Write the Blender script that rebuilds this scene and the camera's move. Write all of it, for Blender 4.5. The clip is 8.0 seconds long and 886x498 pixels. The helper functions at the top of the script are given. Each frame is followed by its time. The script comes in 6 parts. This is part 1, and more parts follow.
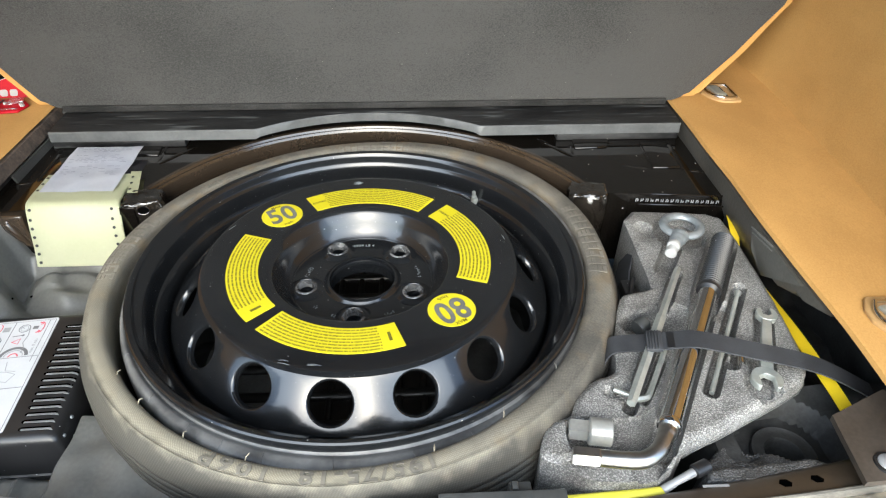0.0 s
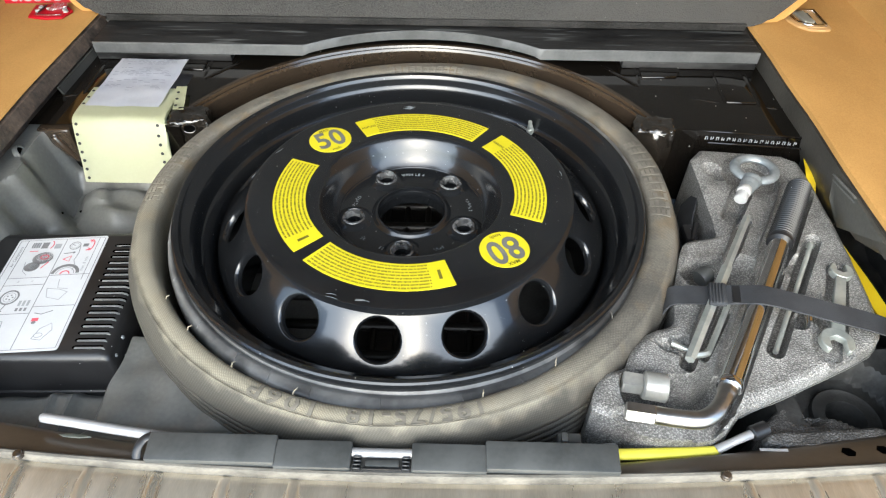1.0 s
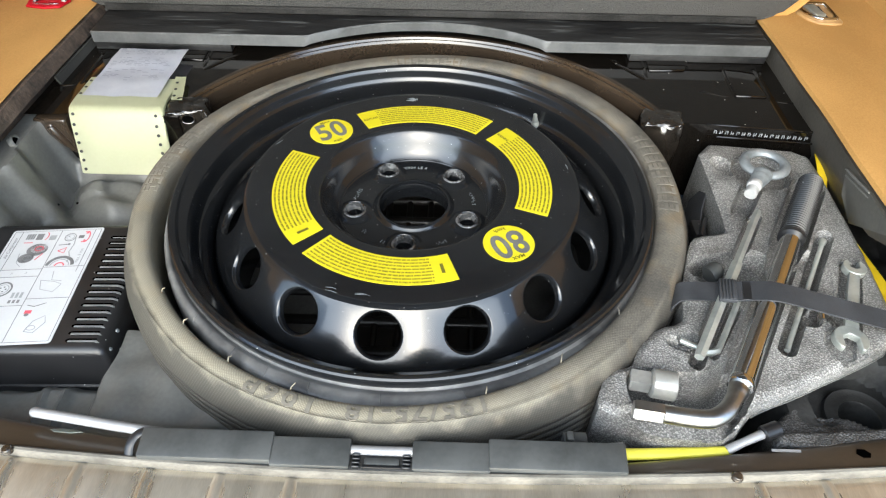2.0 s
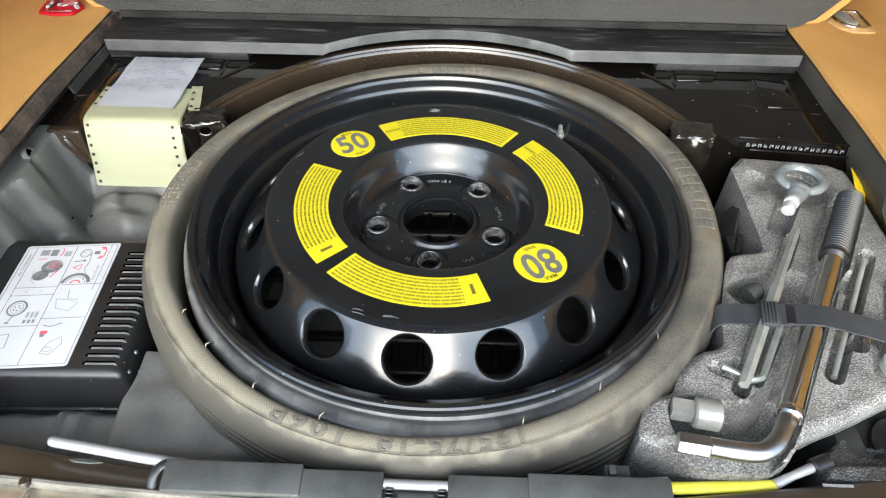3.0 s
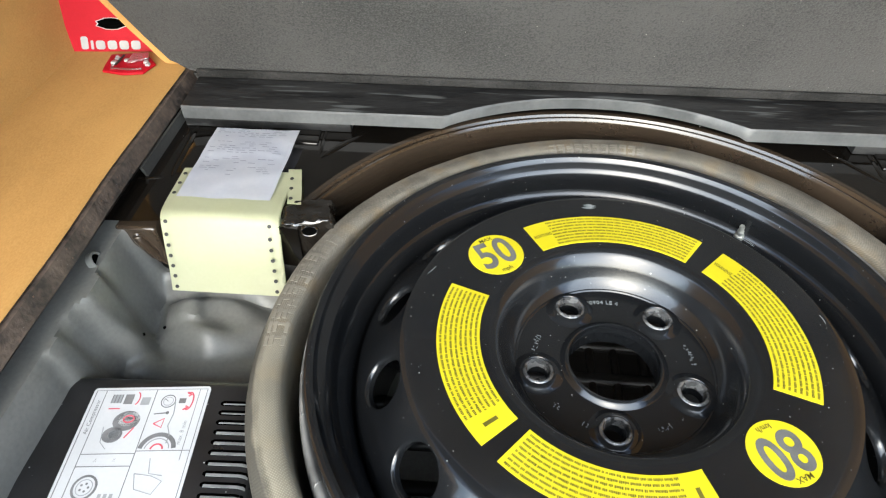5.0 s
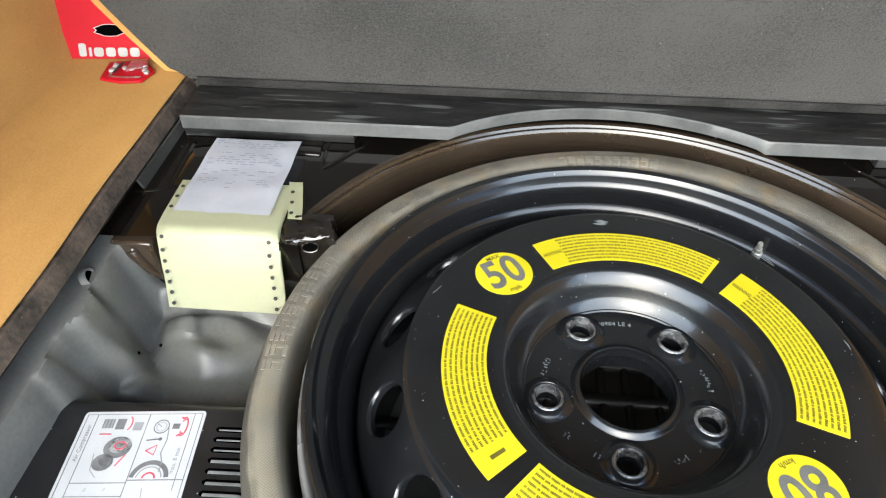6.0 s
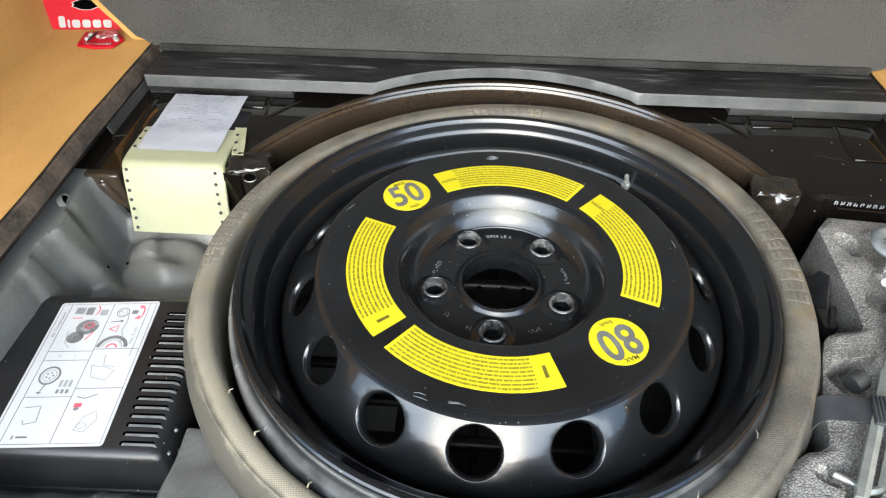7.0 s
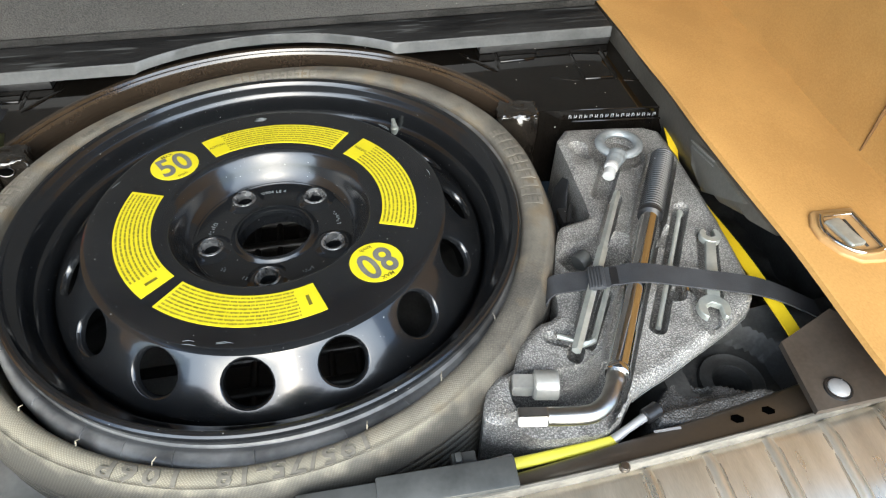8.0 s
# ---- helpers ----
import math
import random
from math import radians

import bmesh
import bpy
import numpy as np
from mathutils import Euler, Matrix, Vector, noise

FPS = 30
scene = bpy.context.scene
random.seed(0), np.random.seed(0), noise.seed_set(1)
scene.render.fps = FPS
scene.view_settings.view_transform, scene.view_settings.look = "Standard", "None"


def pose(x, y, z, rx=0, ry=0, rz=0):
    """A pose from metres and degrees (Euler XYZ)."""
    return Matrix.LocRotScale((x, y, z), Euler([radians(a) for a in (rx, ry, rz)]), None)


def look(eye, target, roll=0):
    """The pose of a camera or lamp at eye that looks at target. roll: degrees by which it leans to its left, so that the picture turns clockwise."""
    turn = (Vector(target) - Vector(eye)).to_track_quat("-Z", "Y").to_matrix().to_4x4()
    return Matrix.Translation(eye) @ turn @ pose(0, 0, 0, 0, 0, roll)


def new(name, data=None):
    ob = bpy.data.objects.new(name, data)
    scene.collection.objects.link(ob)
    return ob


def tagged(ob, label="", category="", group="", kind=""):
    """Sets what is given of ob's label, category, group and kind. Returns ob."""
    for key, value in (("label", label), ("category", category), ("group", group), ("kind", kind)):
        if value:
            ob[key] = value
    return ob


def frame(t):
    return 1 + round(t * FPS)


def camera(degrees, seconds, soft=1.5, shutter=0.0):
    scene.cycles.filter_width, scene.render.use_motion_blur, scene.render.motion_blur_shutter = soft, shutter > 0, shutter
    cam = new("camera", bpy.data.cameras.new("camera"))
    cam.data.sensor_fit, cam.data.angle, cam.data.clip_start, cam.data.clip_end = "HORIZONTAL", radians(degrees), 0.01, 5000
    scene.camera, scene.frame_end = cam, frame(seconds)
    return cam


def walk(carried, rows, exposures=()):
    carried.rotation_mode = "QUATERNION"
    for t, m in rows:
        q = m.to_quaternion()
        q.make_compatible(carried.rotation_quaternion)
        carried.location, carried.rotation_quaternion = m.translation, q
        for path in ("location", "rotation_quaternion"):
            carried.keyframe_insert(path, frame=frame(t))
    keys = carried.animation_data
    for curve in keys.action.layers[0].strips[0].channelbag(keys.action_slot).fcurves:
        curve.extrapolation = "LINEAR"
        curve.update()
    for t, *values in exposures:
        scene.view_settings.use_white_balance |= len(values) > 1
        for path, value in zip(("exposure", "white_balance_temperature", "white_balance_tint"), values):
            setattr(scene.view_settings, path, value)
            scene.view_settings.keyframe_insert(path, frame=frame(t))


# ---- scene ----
from mathutils import geometry

# A car boot with its floor lifted: z = 0 is the outer face of the spare wheel's disc, y points to the front of the car.
cam = camera(69.4, 8.0, 1.2)
PATH = [
    (0, (0.063, -0.574, 0.447), (0.147, 1.012, -0.767), 0.5),
    (0.5, (0.045, -0.56, 0.442), (0.049, 0.911, -0.913), 0.6),
    (1, (0.047, -0.54, 0.443), (0.017, 0.879, -0.966), 0.4),
    (1.5, (0.047, -0.536, 0.435), (0.014, 0.881, -0.976), 0.6),
    (3, (0.021, -0.507, 0.426), (-0.024, 0.911, -0.984), 0.5),
    (3.5, (-0.018, -0.474, 0.426), (-0.072, 0.944, -0.983), 0.5),
    (4, (-0.08, -0.415, 0.423), (-0.151, 1.003, -0.986), 0.4),
    (4.5, (-0.115, -0.361, 0.413), (-0.201, 1.062, -0.99), 0.3),
    (6, (-0.121, -0.298, 0.4), (-0.241, 1.129, -0.996), -0.1),
    (6.5, (-0.092, -0.346, 0.412), (-0.209, 1.082, -0.984), -0.0),
    (7, (-0.026, -0.433, 0.43), (-0.126, 0.996, -0.966), 0.1),
    (7.5, (0.051, -0.486, 0.432), (0.115, 0.927, -0.982), 0.2),
    (8, (0.084, -0.501, 0.429), (0.341, 0.878, -0.997), 0.7),
]
walk(cam, [(t, look(eye, target, roll)) for t, eye, target, roll in PATH], [(0.0, 1.9, 5900, 2), (3.0, 1.92, 5900, 2), (4.5, 1.98, 5900, 2), (7.0, 2.02, 5900, 2), (8.0, 1.93, 5900, 2)])

# ---- world and light ----
world = bpy.data.worlds.new("world")
scene.world = world
world.use_nodes = True
wn = world.node_tree
sky = wn.nodes.new("ShaderNodeTexSky")
sky.sky_type, sky.sun_disc = "NISHITA", False
sky.sun_elevation, sky.sun_rotation = radians(32), radians(186)
sky.air_density, sky.dust_density, sky.ozone_density = 0.8, 2.5, 0.3
background = wn.nodes["Background"]
background.inputs["Strength"].default_value = 0.15
wn.links.new(sky.outputs["Color"], background.inputs["Color"])
sun = new("sun", bpy.data.lights.new("sun", "SUN"))
sun.data.energy, sun.data.angle, sun.data.color = 1.5, radians(95), (0.97, 0.98, 1.0)
sun.matrix_world = look((-0.25, -2.4, 1.5), (0, 0, 0))


# ---- materials ----
def material(name, dark, light, rough=0.5, metal=0.0, scale=8.0, grain=200.0, bump=0.1, depth=0.001, coat=0.0, spread=0.3, rough_var=0.1, stretch=(1, 1, 1)):
    """Two colours mixed by a broad noise, a fine grain over it, and a fine relief."""
    m = bpy.data.materials.new(name)
    m.use_nodes = True
    n, l = m.node_tree.nodes, m.node_tree.links
    b = n["Principled BSDF"]
    tc = n.new("ShaderNodeTexCoord")
    mp = n.new("ShaderNodeMapping")
    mp.inputs["Scale"].default_value = stretch
    l.new(tc.outputs["Object"], mp.inputs["Vector"])
    big, fine = n.new("ShaderNodeTexNoise"), n.new("ShaderNodeTexNoise")
    big.inputs["Scale"].default_value, big.inputs["Detail"].default_value = scale, 5
    fine.inputs["Scale"].default_value, fine.inputs["Detail"].default_value = grain, 3
    for q in (big, fine):
        l.new(mp.outputs["Vector"], q.inputs["Vector"])
    add = n.new("ShaderNodeMath")
    add.operation = "MULTIPLY_ADD"
    l.new(fine.outputs["Fac"], add.inputs[0])
    add.inputs[1].default_value = spread
    l.new(big.outputs["Fac"], add.inputs[2])
    ramp = n.new("ShaderNodeValToRGB")
    ramp.color_ramp.elements[0].position, ramp.color_ramp.elements[1].position = 0.35 + spread * 0.4, 0.65 + spread * 0.6
    ramp.color_ramp.elements[0].color, ramp.color_ramp.elements[1].color = (*dark, 1), (*light, 1)
    l.new(add.outputs[0], ramp.inputs["Fac"])
    l.new(ramp.outputs["Color"], b.inputs["Base Color"])
    rr = n.new("ShaderNodeMapRange")
    rr.inputs["To Min"].default_value, rr.inputs["To Max"].default_value = max(rough - rough_var, 0.02), min(rough + rough_var, 1)
    l.new(big.outputs["Fac"], rr.inputs["Value"])
    l.new(rr.outputs["Result"], b.inputs["Roughness"])
    b.inputs["Metallic"].default_value = metal
    b.inputs["Coat Weight"].default_value = coat
    b.inputs["Coat Roughness"].default_value = 0.06
    if bump:
        bp = n.new("ShaderNodeBump")
        bp.inputs["Strength"].default_value, bp.inputs["Distance"].default_value = bump, depth
        l.new(fine.outputs["Fac"], bp.inputs["Height"])
        l.new(bp.outputs["Normal"], b.inputs["Normal"])
    return m


M = {}
M["wheel"] = material("black_wheel_paint", (0.0062, 0.0068, 0.0078), (0.0105, 0.0112, 0.0122), 0.2, 0, 12, 350, 0.03, 0.0005, 0.5, rough_var=0.05)
M["wheel"].node_tree.nodes["Principled BSDF"].inputs["Coat Roughness"].default_value = 0.09
M["tyre"] = material("dusty_rubber", (0.10, 0.093, 0.080), (0.235, 0.214, 0.174), 0.62, 0, 11, 520, 0.3, 0.0006, spread=0.4, stretch=(1, 1, 3))


def weave(m):
    """Fine crossed moulding lines that run slanted round the rubber ring."""
    n, l = m.node_tree.nodes, m.node_tree.links
    b = n["Principled BSDF"]
    tc, sep, ang, arc, flat, ln, com, both, bp, mix = (n.new("ShaderNode" + k) for k in ("TexCoord", "SeparateXYZ", "Math", "Math", "VectorMath", "VectorMath", "CombineXYZ", "Math", "Bump", "Mix"))
    ang.operation, arc.operation, flat.operation, ln.operation, both.operation = "ARCTAN2", "MULTIPLY", "MULTIPLY", "LENGTH", "MULTIPLY"
    arc.inputs[1].default_value = 0.278
    flat.inputs[1].default_value = (1, 1, 0)
    l.new(tc.outputs["Object"], sep.inputs[0])
    l.new(sep.outputs["Y"], ang.inputs[0])
    l.new(sep.outputs["X"], ang.inputs[1])
    l.new(ang.outputs[0], arc.inputs[0])
    l.new(tc.outputs["Object"], flat.inputs[0])
    l.new(flat.outputs["Vector"], ln.inputs[0])
    l.new(arc.outputs[0], com.inputs["X"])
    l.new(ln.outputs["Value"], com.inputs["Y"])
    l.new(sep.outputs["Z"], com.inputs["Z"])
    for k, turn in enumerate(((0.5, 0.5, 0.85), (-0.5, -0.5, -0.85))):
        mp, w = n.new("ShaderNodeMapping"), n.new("ShaderNodeTexWave")
        mp.inputs["Rotation"].default_value = turn
        w.inputs["Scale"].default_value, w.inputs["Distortion"].default_value, w.inputs["Detail Scale"].default_value = 225, 0.8, 2.0
        l.new(com.outputs["Vector"], mp.inputs["Vector"])
        l.new(mp.outputs["Vector"], w.inputs["Vector"])
        l.new(w.outputs["Fac"], both.inputs[k])
    bp.inputs["Strength"].default_value, bp.inputs["Distance"].default_value = 0.32, 0.0005
    l.new(both.outputs[0], bp.inputs["Height"])
    l.new(b.inputs["Normal"].links[0].from_socket, bp.inputs["Normal"])
    l.new(bp.outputs["Normal"], b.inputs["Normal"])
    mix.data_type, mix.blend_type = "RGBA", "MULTIPLY"
    mix.inputs["Factor"].default_value = 0.32
    old = b.inputs["Base Color"].links[0].from_socket
    l.new(old, mix.inputs["A"])
    l.new(both.outputs[0], mix.inputs["B"])
    l.new(mix.outputs["Result"], b.inputs["Base Color"])


def stains(m, colour, scale, low, high, weight, seed=0.0, stretch=(1, 1, 1)):
    """Broad stains of another colour over the base."""
    n, l = m.node_tree.nodes, m.node_tree.links
    b = n["Principled BSDF"]
    tc, mp, t, r, mix = (n.new("ShaderNode" + k) for k in ("TexCoord", "Mapping", "TexNoise", "MapRange", "Mix"))
    mp.inputs["Location"].default_value = (seed, seed, seed)
    mp.inputs["Scale"].default_value = stretch
    t.inputs["Scale"].default_value, t.inputs["Detail"].default_value = scale, 6
    r.inputs["From Min"].default_value, r.inputs["From Max"].default_value, r.inputs["To Max"].default_value = low, high, weight
    mix.data_type = "RGBA"
    old = b.inputs["Base Color"].links[0].from_socket
    l.new(tc.outputs["Object"], mp.inputs["Vector"])
    l.new(mp.outputs["Vector"], t.inputs["Vector"])
    l.new(t.outputs["Fac"], r.inputs["Value"])
    l.new(r.outputs["Result"], mix.inputs["Factor"])
    l.new(old, mix.inputs["A"])
    mix.inputs["B"].default_value = (*colour, 1)
    l.new(mix.outputs["Result"], b.inputs["Base Color"])


def outer_shade(m, r0, r1, colour, weight):
    """Painted shade: the ring's colour darkens by radius outside its dusty crest."""
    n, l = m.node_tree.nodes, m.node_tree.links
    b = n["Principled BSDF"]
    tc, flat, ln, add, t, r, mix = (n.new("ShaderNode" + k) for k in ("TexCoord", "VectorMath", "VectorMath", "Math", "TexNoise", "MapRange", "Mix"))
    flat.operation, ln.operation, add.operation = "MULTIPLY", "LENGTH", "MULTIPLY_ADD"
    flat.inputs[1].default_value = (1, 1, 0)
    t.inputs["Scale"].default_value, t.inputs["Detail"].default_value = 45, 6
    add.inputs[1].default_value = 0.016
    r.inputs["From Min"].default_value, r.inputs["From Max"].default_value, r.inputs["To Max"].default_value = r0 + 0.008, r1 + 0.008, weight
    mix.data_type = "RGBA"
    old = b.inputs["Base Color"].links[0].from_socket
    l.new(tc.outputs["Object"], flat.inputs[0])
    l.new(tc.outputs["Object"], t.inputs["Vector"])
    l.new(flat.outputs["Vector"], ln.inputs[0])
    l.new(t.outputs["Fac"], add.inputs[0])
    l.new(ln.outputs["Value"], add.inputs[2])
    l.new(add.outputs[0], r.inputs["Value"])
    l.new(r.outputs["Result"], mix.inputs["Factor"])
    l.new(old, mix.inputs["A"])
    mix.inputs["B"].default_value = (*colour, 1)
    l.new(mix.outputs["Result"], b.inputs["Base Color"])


stains(M["tyre"], (0.23, 0.165, 0.085), 30, 0.50, 0.72, 0.6)
stains(M["tyre"], (0.06, 0.058, 0.054), 40, 0.52, 0.75, 0.6, 4.0)


def paler_side(m, way, low, high, colour, weight):
    """A paler colour that comes in towards one side of the ring."""
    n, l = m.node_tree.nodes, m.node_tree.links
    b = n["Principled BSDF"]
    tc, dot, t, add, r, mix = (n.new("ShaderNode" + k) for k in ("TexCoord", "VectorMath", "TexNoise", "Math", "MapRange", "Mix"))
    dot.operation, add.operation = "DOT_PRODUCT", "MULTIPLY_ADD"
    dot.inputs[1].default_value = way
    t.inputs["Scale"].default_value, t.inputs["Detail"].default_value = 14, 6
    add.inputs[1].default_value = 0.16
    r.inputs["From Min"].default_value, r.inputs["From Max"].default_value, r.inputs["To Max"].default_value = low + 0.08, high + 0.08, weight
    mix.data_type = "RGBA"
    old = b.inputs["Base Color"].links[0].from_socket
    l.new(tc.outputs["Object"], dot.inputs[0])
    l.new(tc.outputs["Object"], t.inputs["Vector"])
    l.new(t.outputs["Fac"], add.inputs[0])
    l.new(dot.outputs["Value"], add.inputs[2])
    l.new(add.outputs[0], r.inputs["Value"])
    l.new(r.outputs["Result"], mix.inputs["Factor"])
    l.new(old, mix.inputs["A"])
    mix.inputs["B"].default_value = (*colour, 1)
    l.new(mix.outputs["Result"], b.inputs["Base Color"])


paler_side(M["tyre"], (-0.50, -0.866, 0), 0.09, 0.25, (0.37, 0.336, 0.248), 0.7)
outer_shade(M["tyre"], 0.2815, 0.2890, (0.055, 0.052, 0.046), 0.85)
weave(M["tyre"])
M["tyre_dark"] = material("dark_rubber", (0.095, 0.096, 0.096), (0.19, 0.19, 0.185), 0.36, 0, 14, 240, 0.2, 0.0006)
paler_side(M["tyre_dark"], (-0.78, -0.62, 0), 0.08, 0.24, (0.24, 0.235, 0.22), 0.4)
stains(M["tyre_dark"], (0.030, 0.030, 0.031), 26, 0.44, 0.62, 0.75, 2.0)
M["tyre_letter"] = material("dark_raised_rubber", (0.078, 0.072, 0.060), (0.155, 0.141, 0.115), 0.7, 0, 30, 300, 0.2, 0.0005)
M["tyre_name"] = material("raised_rubber", (0.095, 0.088, 0.074), (0.185, 0.168, 0.137), 0.65, 0, 30, 300, 0.2, 0.0005)
paler_side(M["tyre_letter"], (-0.50, -0.866, 0), 0.09, 0.25, (0.17, 0.154, 0.118), 0.3)
paler_side(M["tyre_name"], (-0.50, -0.866, 0), 0.09, 0.25, (0.34, 0.31, 0.235), 0.65)
M["yellow"] = material("yellow_sticker", (0.525, 0.452, 0.007), (0.58, 0.502, 0.012), 0.45, 0, 20, 400, 0.02)
M["ink"] = material("olive_ink", (0.085, 0.075, 0.010), (0.125, 0.11, 0.014), 0.5, 0, 60, 400, 0)
M["grey_ink"] = material("grey_ink", (0.09, 0.09, 0.087), (0.14, 0.14, 0.135), 0.5, 0, 60, 400, 0)
M["steel"] = material("zinc_steel", (0.36, 0.38, 0.355), (0.50, 0.52, 0.48), 0.36, 0.6, 60, 400, 0.08, 0.0005)
M["satin"] = material("satin_steel", (0.36, 0.36, 0.35), (0.50, 0.49, 0.465), 0.3, 1.0, 40, 300, 0.05, 0.0005)
M["nickel"] = material("dull_nickel_steel", (0.34, 0.335, 0.31), (0.46, 0.455, 0.42), 0.38, 0.5, 40, 300, 0.08, 0.0005)
M["chrome"] = material("chrome", (0.62, 0.62, 0.63), (0.72, 0.72, 0.72), 0.1, 1.0, 30, 300, 0.02, rough_var=0.05)
M["cast"] = material("grey_painted_casting", (0.17, 0.19, 0.20), (0.28, 0.30, 0.31), 0.42, 0.3, 60, 300, 0.15, 0.0006)
M["body"] = material("black_body_paint", (0.0030, 0.0025, 0.0020), (0.005, 0.0042, 0.0034), 0.06, 0, 8, 300, 0.02, 0.0004, 0.0, rough_var=0.04)
M["brown"] = material("dark_brown_body_paint", (0.022, 0.0160, 0.0108), (0.035, 0.0252, 0.0172), 0.12, 0, 8, 300, 0.02, 0.0004, 0.5)
M["well"] = material("black_brown_floor_paint", (0.0035, 0.0028, 0.0022), (0.007, 0.0055, 0.0042), 0.42, 0, 8, 300, 0.05, 0.0005, 0.12)
M["sill"] = material("brown_sill_paint", (0.042, 0.031, 0.021), (0.066, 0.049, 0.034), 0.34, 0, 8, 300, 0.05, 0.0004, 0.15)
M["foam"] = material("grey_bead_foam", (0.150, 0.145, 0.137), (0.318, 0.310, 0.293), 0.38, 0, 40, 500, 0.06, 0.0006, spread=0.8)


def bead_foam(m):
    """Beads a few millimetres wide, in relief; crevice shade painted into the tone."""
    n, l = m.node_tree.nodes, m.node_tree.links
    b = n["Principled BSDF"]
    tc = n.new("ShaderNodeTexCoord")
    v = n.new("ShaderNodeTexVoronoi")
    v.feature = "SMOOTH_F1"
    v.inputs["Scale"].default_value = 600
    v.inputs["Smoothness"].default_value = 0.15
    l.new(tc.outputs["Object"], v.inputs["Vector"])
    bp = n.new("ShaderNodeBump")
    bp.invert = True
    bp.inputs["Strength"].default_value, bp.inputs["Distance"].default_value = 0.7, 0.0012
    l.new(v.outputs["Distance"], bp.inputs["Height"])
    l.new(b.inputs["Normal"].links[0].from_socket, bp.inputs["Normal"])
    l.new(bp.outputs["Normal"], b.inputs["Normal"])
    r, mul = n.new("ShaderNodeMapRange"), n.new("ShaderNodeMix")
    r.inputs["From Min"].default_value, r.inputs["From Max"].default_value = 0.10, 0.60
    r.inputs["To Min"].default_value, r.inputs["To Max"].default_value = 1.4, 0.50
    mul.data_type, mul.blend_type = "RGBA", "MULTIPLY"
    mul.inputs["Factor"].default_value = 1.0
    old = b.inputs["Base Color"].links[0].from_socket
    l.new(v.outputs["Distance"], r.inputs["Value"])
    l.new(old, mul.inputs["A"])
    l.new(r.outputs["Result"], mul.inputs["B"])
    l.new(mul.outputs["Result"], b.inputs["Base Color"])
    return m


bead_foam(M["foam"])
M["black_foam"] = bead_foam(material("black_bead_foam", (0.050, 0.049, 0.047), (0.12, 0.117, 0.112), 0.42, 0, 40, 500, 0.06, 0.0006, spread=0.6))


def specks(m, scale, size, colour, seed=0.0):
    """Scattered dust specks over the base colour."""
    n, l = m.node_tree.nodes, m.node_tree.links
    b = n["Principled BSDF"]
    tc, mp, v, lt, mix = (n.new("ShaderNode" + k) for k in ("TexCoord", "Mapping", "TexVoronoi", "Math", "Mix"))
    mp.inputs["Location"].default_value = (seed, seed * 2, seed)
    v.inputs["Scale"].default_value = scale
    lt.operation = "LESS_THAN"
    lt.inputs[1].default_value = size
    mix.data_type = "RGBA"
    old = b.inputs["Base Color"].links[0].from_socket
    l.new(tc.outputs["Object"], mp.inputs["Vector"])
    l.new(mp.outputs["Vector"], v.inputs["Vector"])
    l.new(v.outputs["Distance"], lt.inputs[0])
    l.new(lt.outputs[0], mix.inputs["Factor"])
    l.new(old, mix.inputs["A"])
    mix.inputs["B"].default_value = (*colour, 1)
    l.new(mix.outputs["Result"], b.inputs["Base Color"])


M["tan"] = material("tan_carpet", (0.37, 0.198, 0.052), (0.505, 0.281, 0.080), 0.95, 0, 9, 620, 0.3, 0.0008, spread=0.45, stretch=(1, 0.6, 1))
M["lid"] = material("dark_grey_felt", (0.0128, 0.0124, 0.0116), (0.040, 0.0387, 0.0361), 0.95, 0, 5, 560, 0.9, 0.0016, spread=0.9, stretch=(0.8, 1, 1.4))
for k, v in (("Sheen Weight", 0.22), ("Sheen Roughness", 0.5)):
    M["lid"].node_tree.nodes["Principled BSDF"].inputs[k].default_value = v
M["felt_edge"] = material("shadowed_edge_felt", (0.014, 0.014, 0.0135), (0.034, 0.033, 0.032), 0.97, 0, 20, 500, 0.8, 0.0015, spread=0.6)
M["felt_edge"].node_tree.nodes["Principled BSDF"].inputs["Specular IOR Level"].default_value = 0.1
M["seam"] = material("seam_shade_brown", (0.12, 0.06, 0.018), (0.17, 0.09, 0.03), 0.95, 0, 20, 500, 0.3)
M["cover_plastic"] = material("grey_cover_plastic", (0.036, 0.038, 0.037), (0.066, 0.068, 0.066), 0.42, 0, 30, 260, 0.1, 0.0006)
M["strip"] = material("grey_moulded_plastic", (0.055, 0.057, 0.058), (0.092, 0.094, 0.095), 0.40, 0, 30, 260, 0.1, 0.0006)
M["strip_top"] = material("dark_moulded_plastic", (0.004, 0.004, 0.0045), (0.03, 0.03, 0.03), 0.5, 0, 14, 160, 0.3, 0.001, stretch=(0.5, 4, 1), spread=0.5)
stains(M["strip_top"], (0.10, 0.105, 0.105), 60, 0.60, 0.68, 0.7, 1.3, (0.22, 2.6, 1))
M["slot"] = material("louvre_sheen_grey", (0.17, 0.175, 0.175), (0.29, 0.298, 0.295), 0.34, 0, 60, 300, 0.05)
M["liner"] = material("grey_plastic_liner", (0.09, 0.091, 0.085), (0.172, 0.171, 0.158), 0.36, 0, 8, 260, 0.15, 0.0006)
M["side_dark"] = material("dark_grey_side_trim", (0.026, 0.026, 0.025), (0.055, 0.054, 0.050), 0.42, 0, 9, 260, 0.3, 0.001)
M["side_brown"] = material("brown_grey_side_trim", (0.042, 0.039, 0.033), (0.082, 0.075, 0.063), 0.42, 0, 9, 260, 0.3, 0.001)
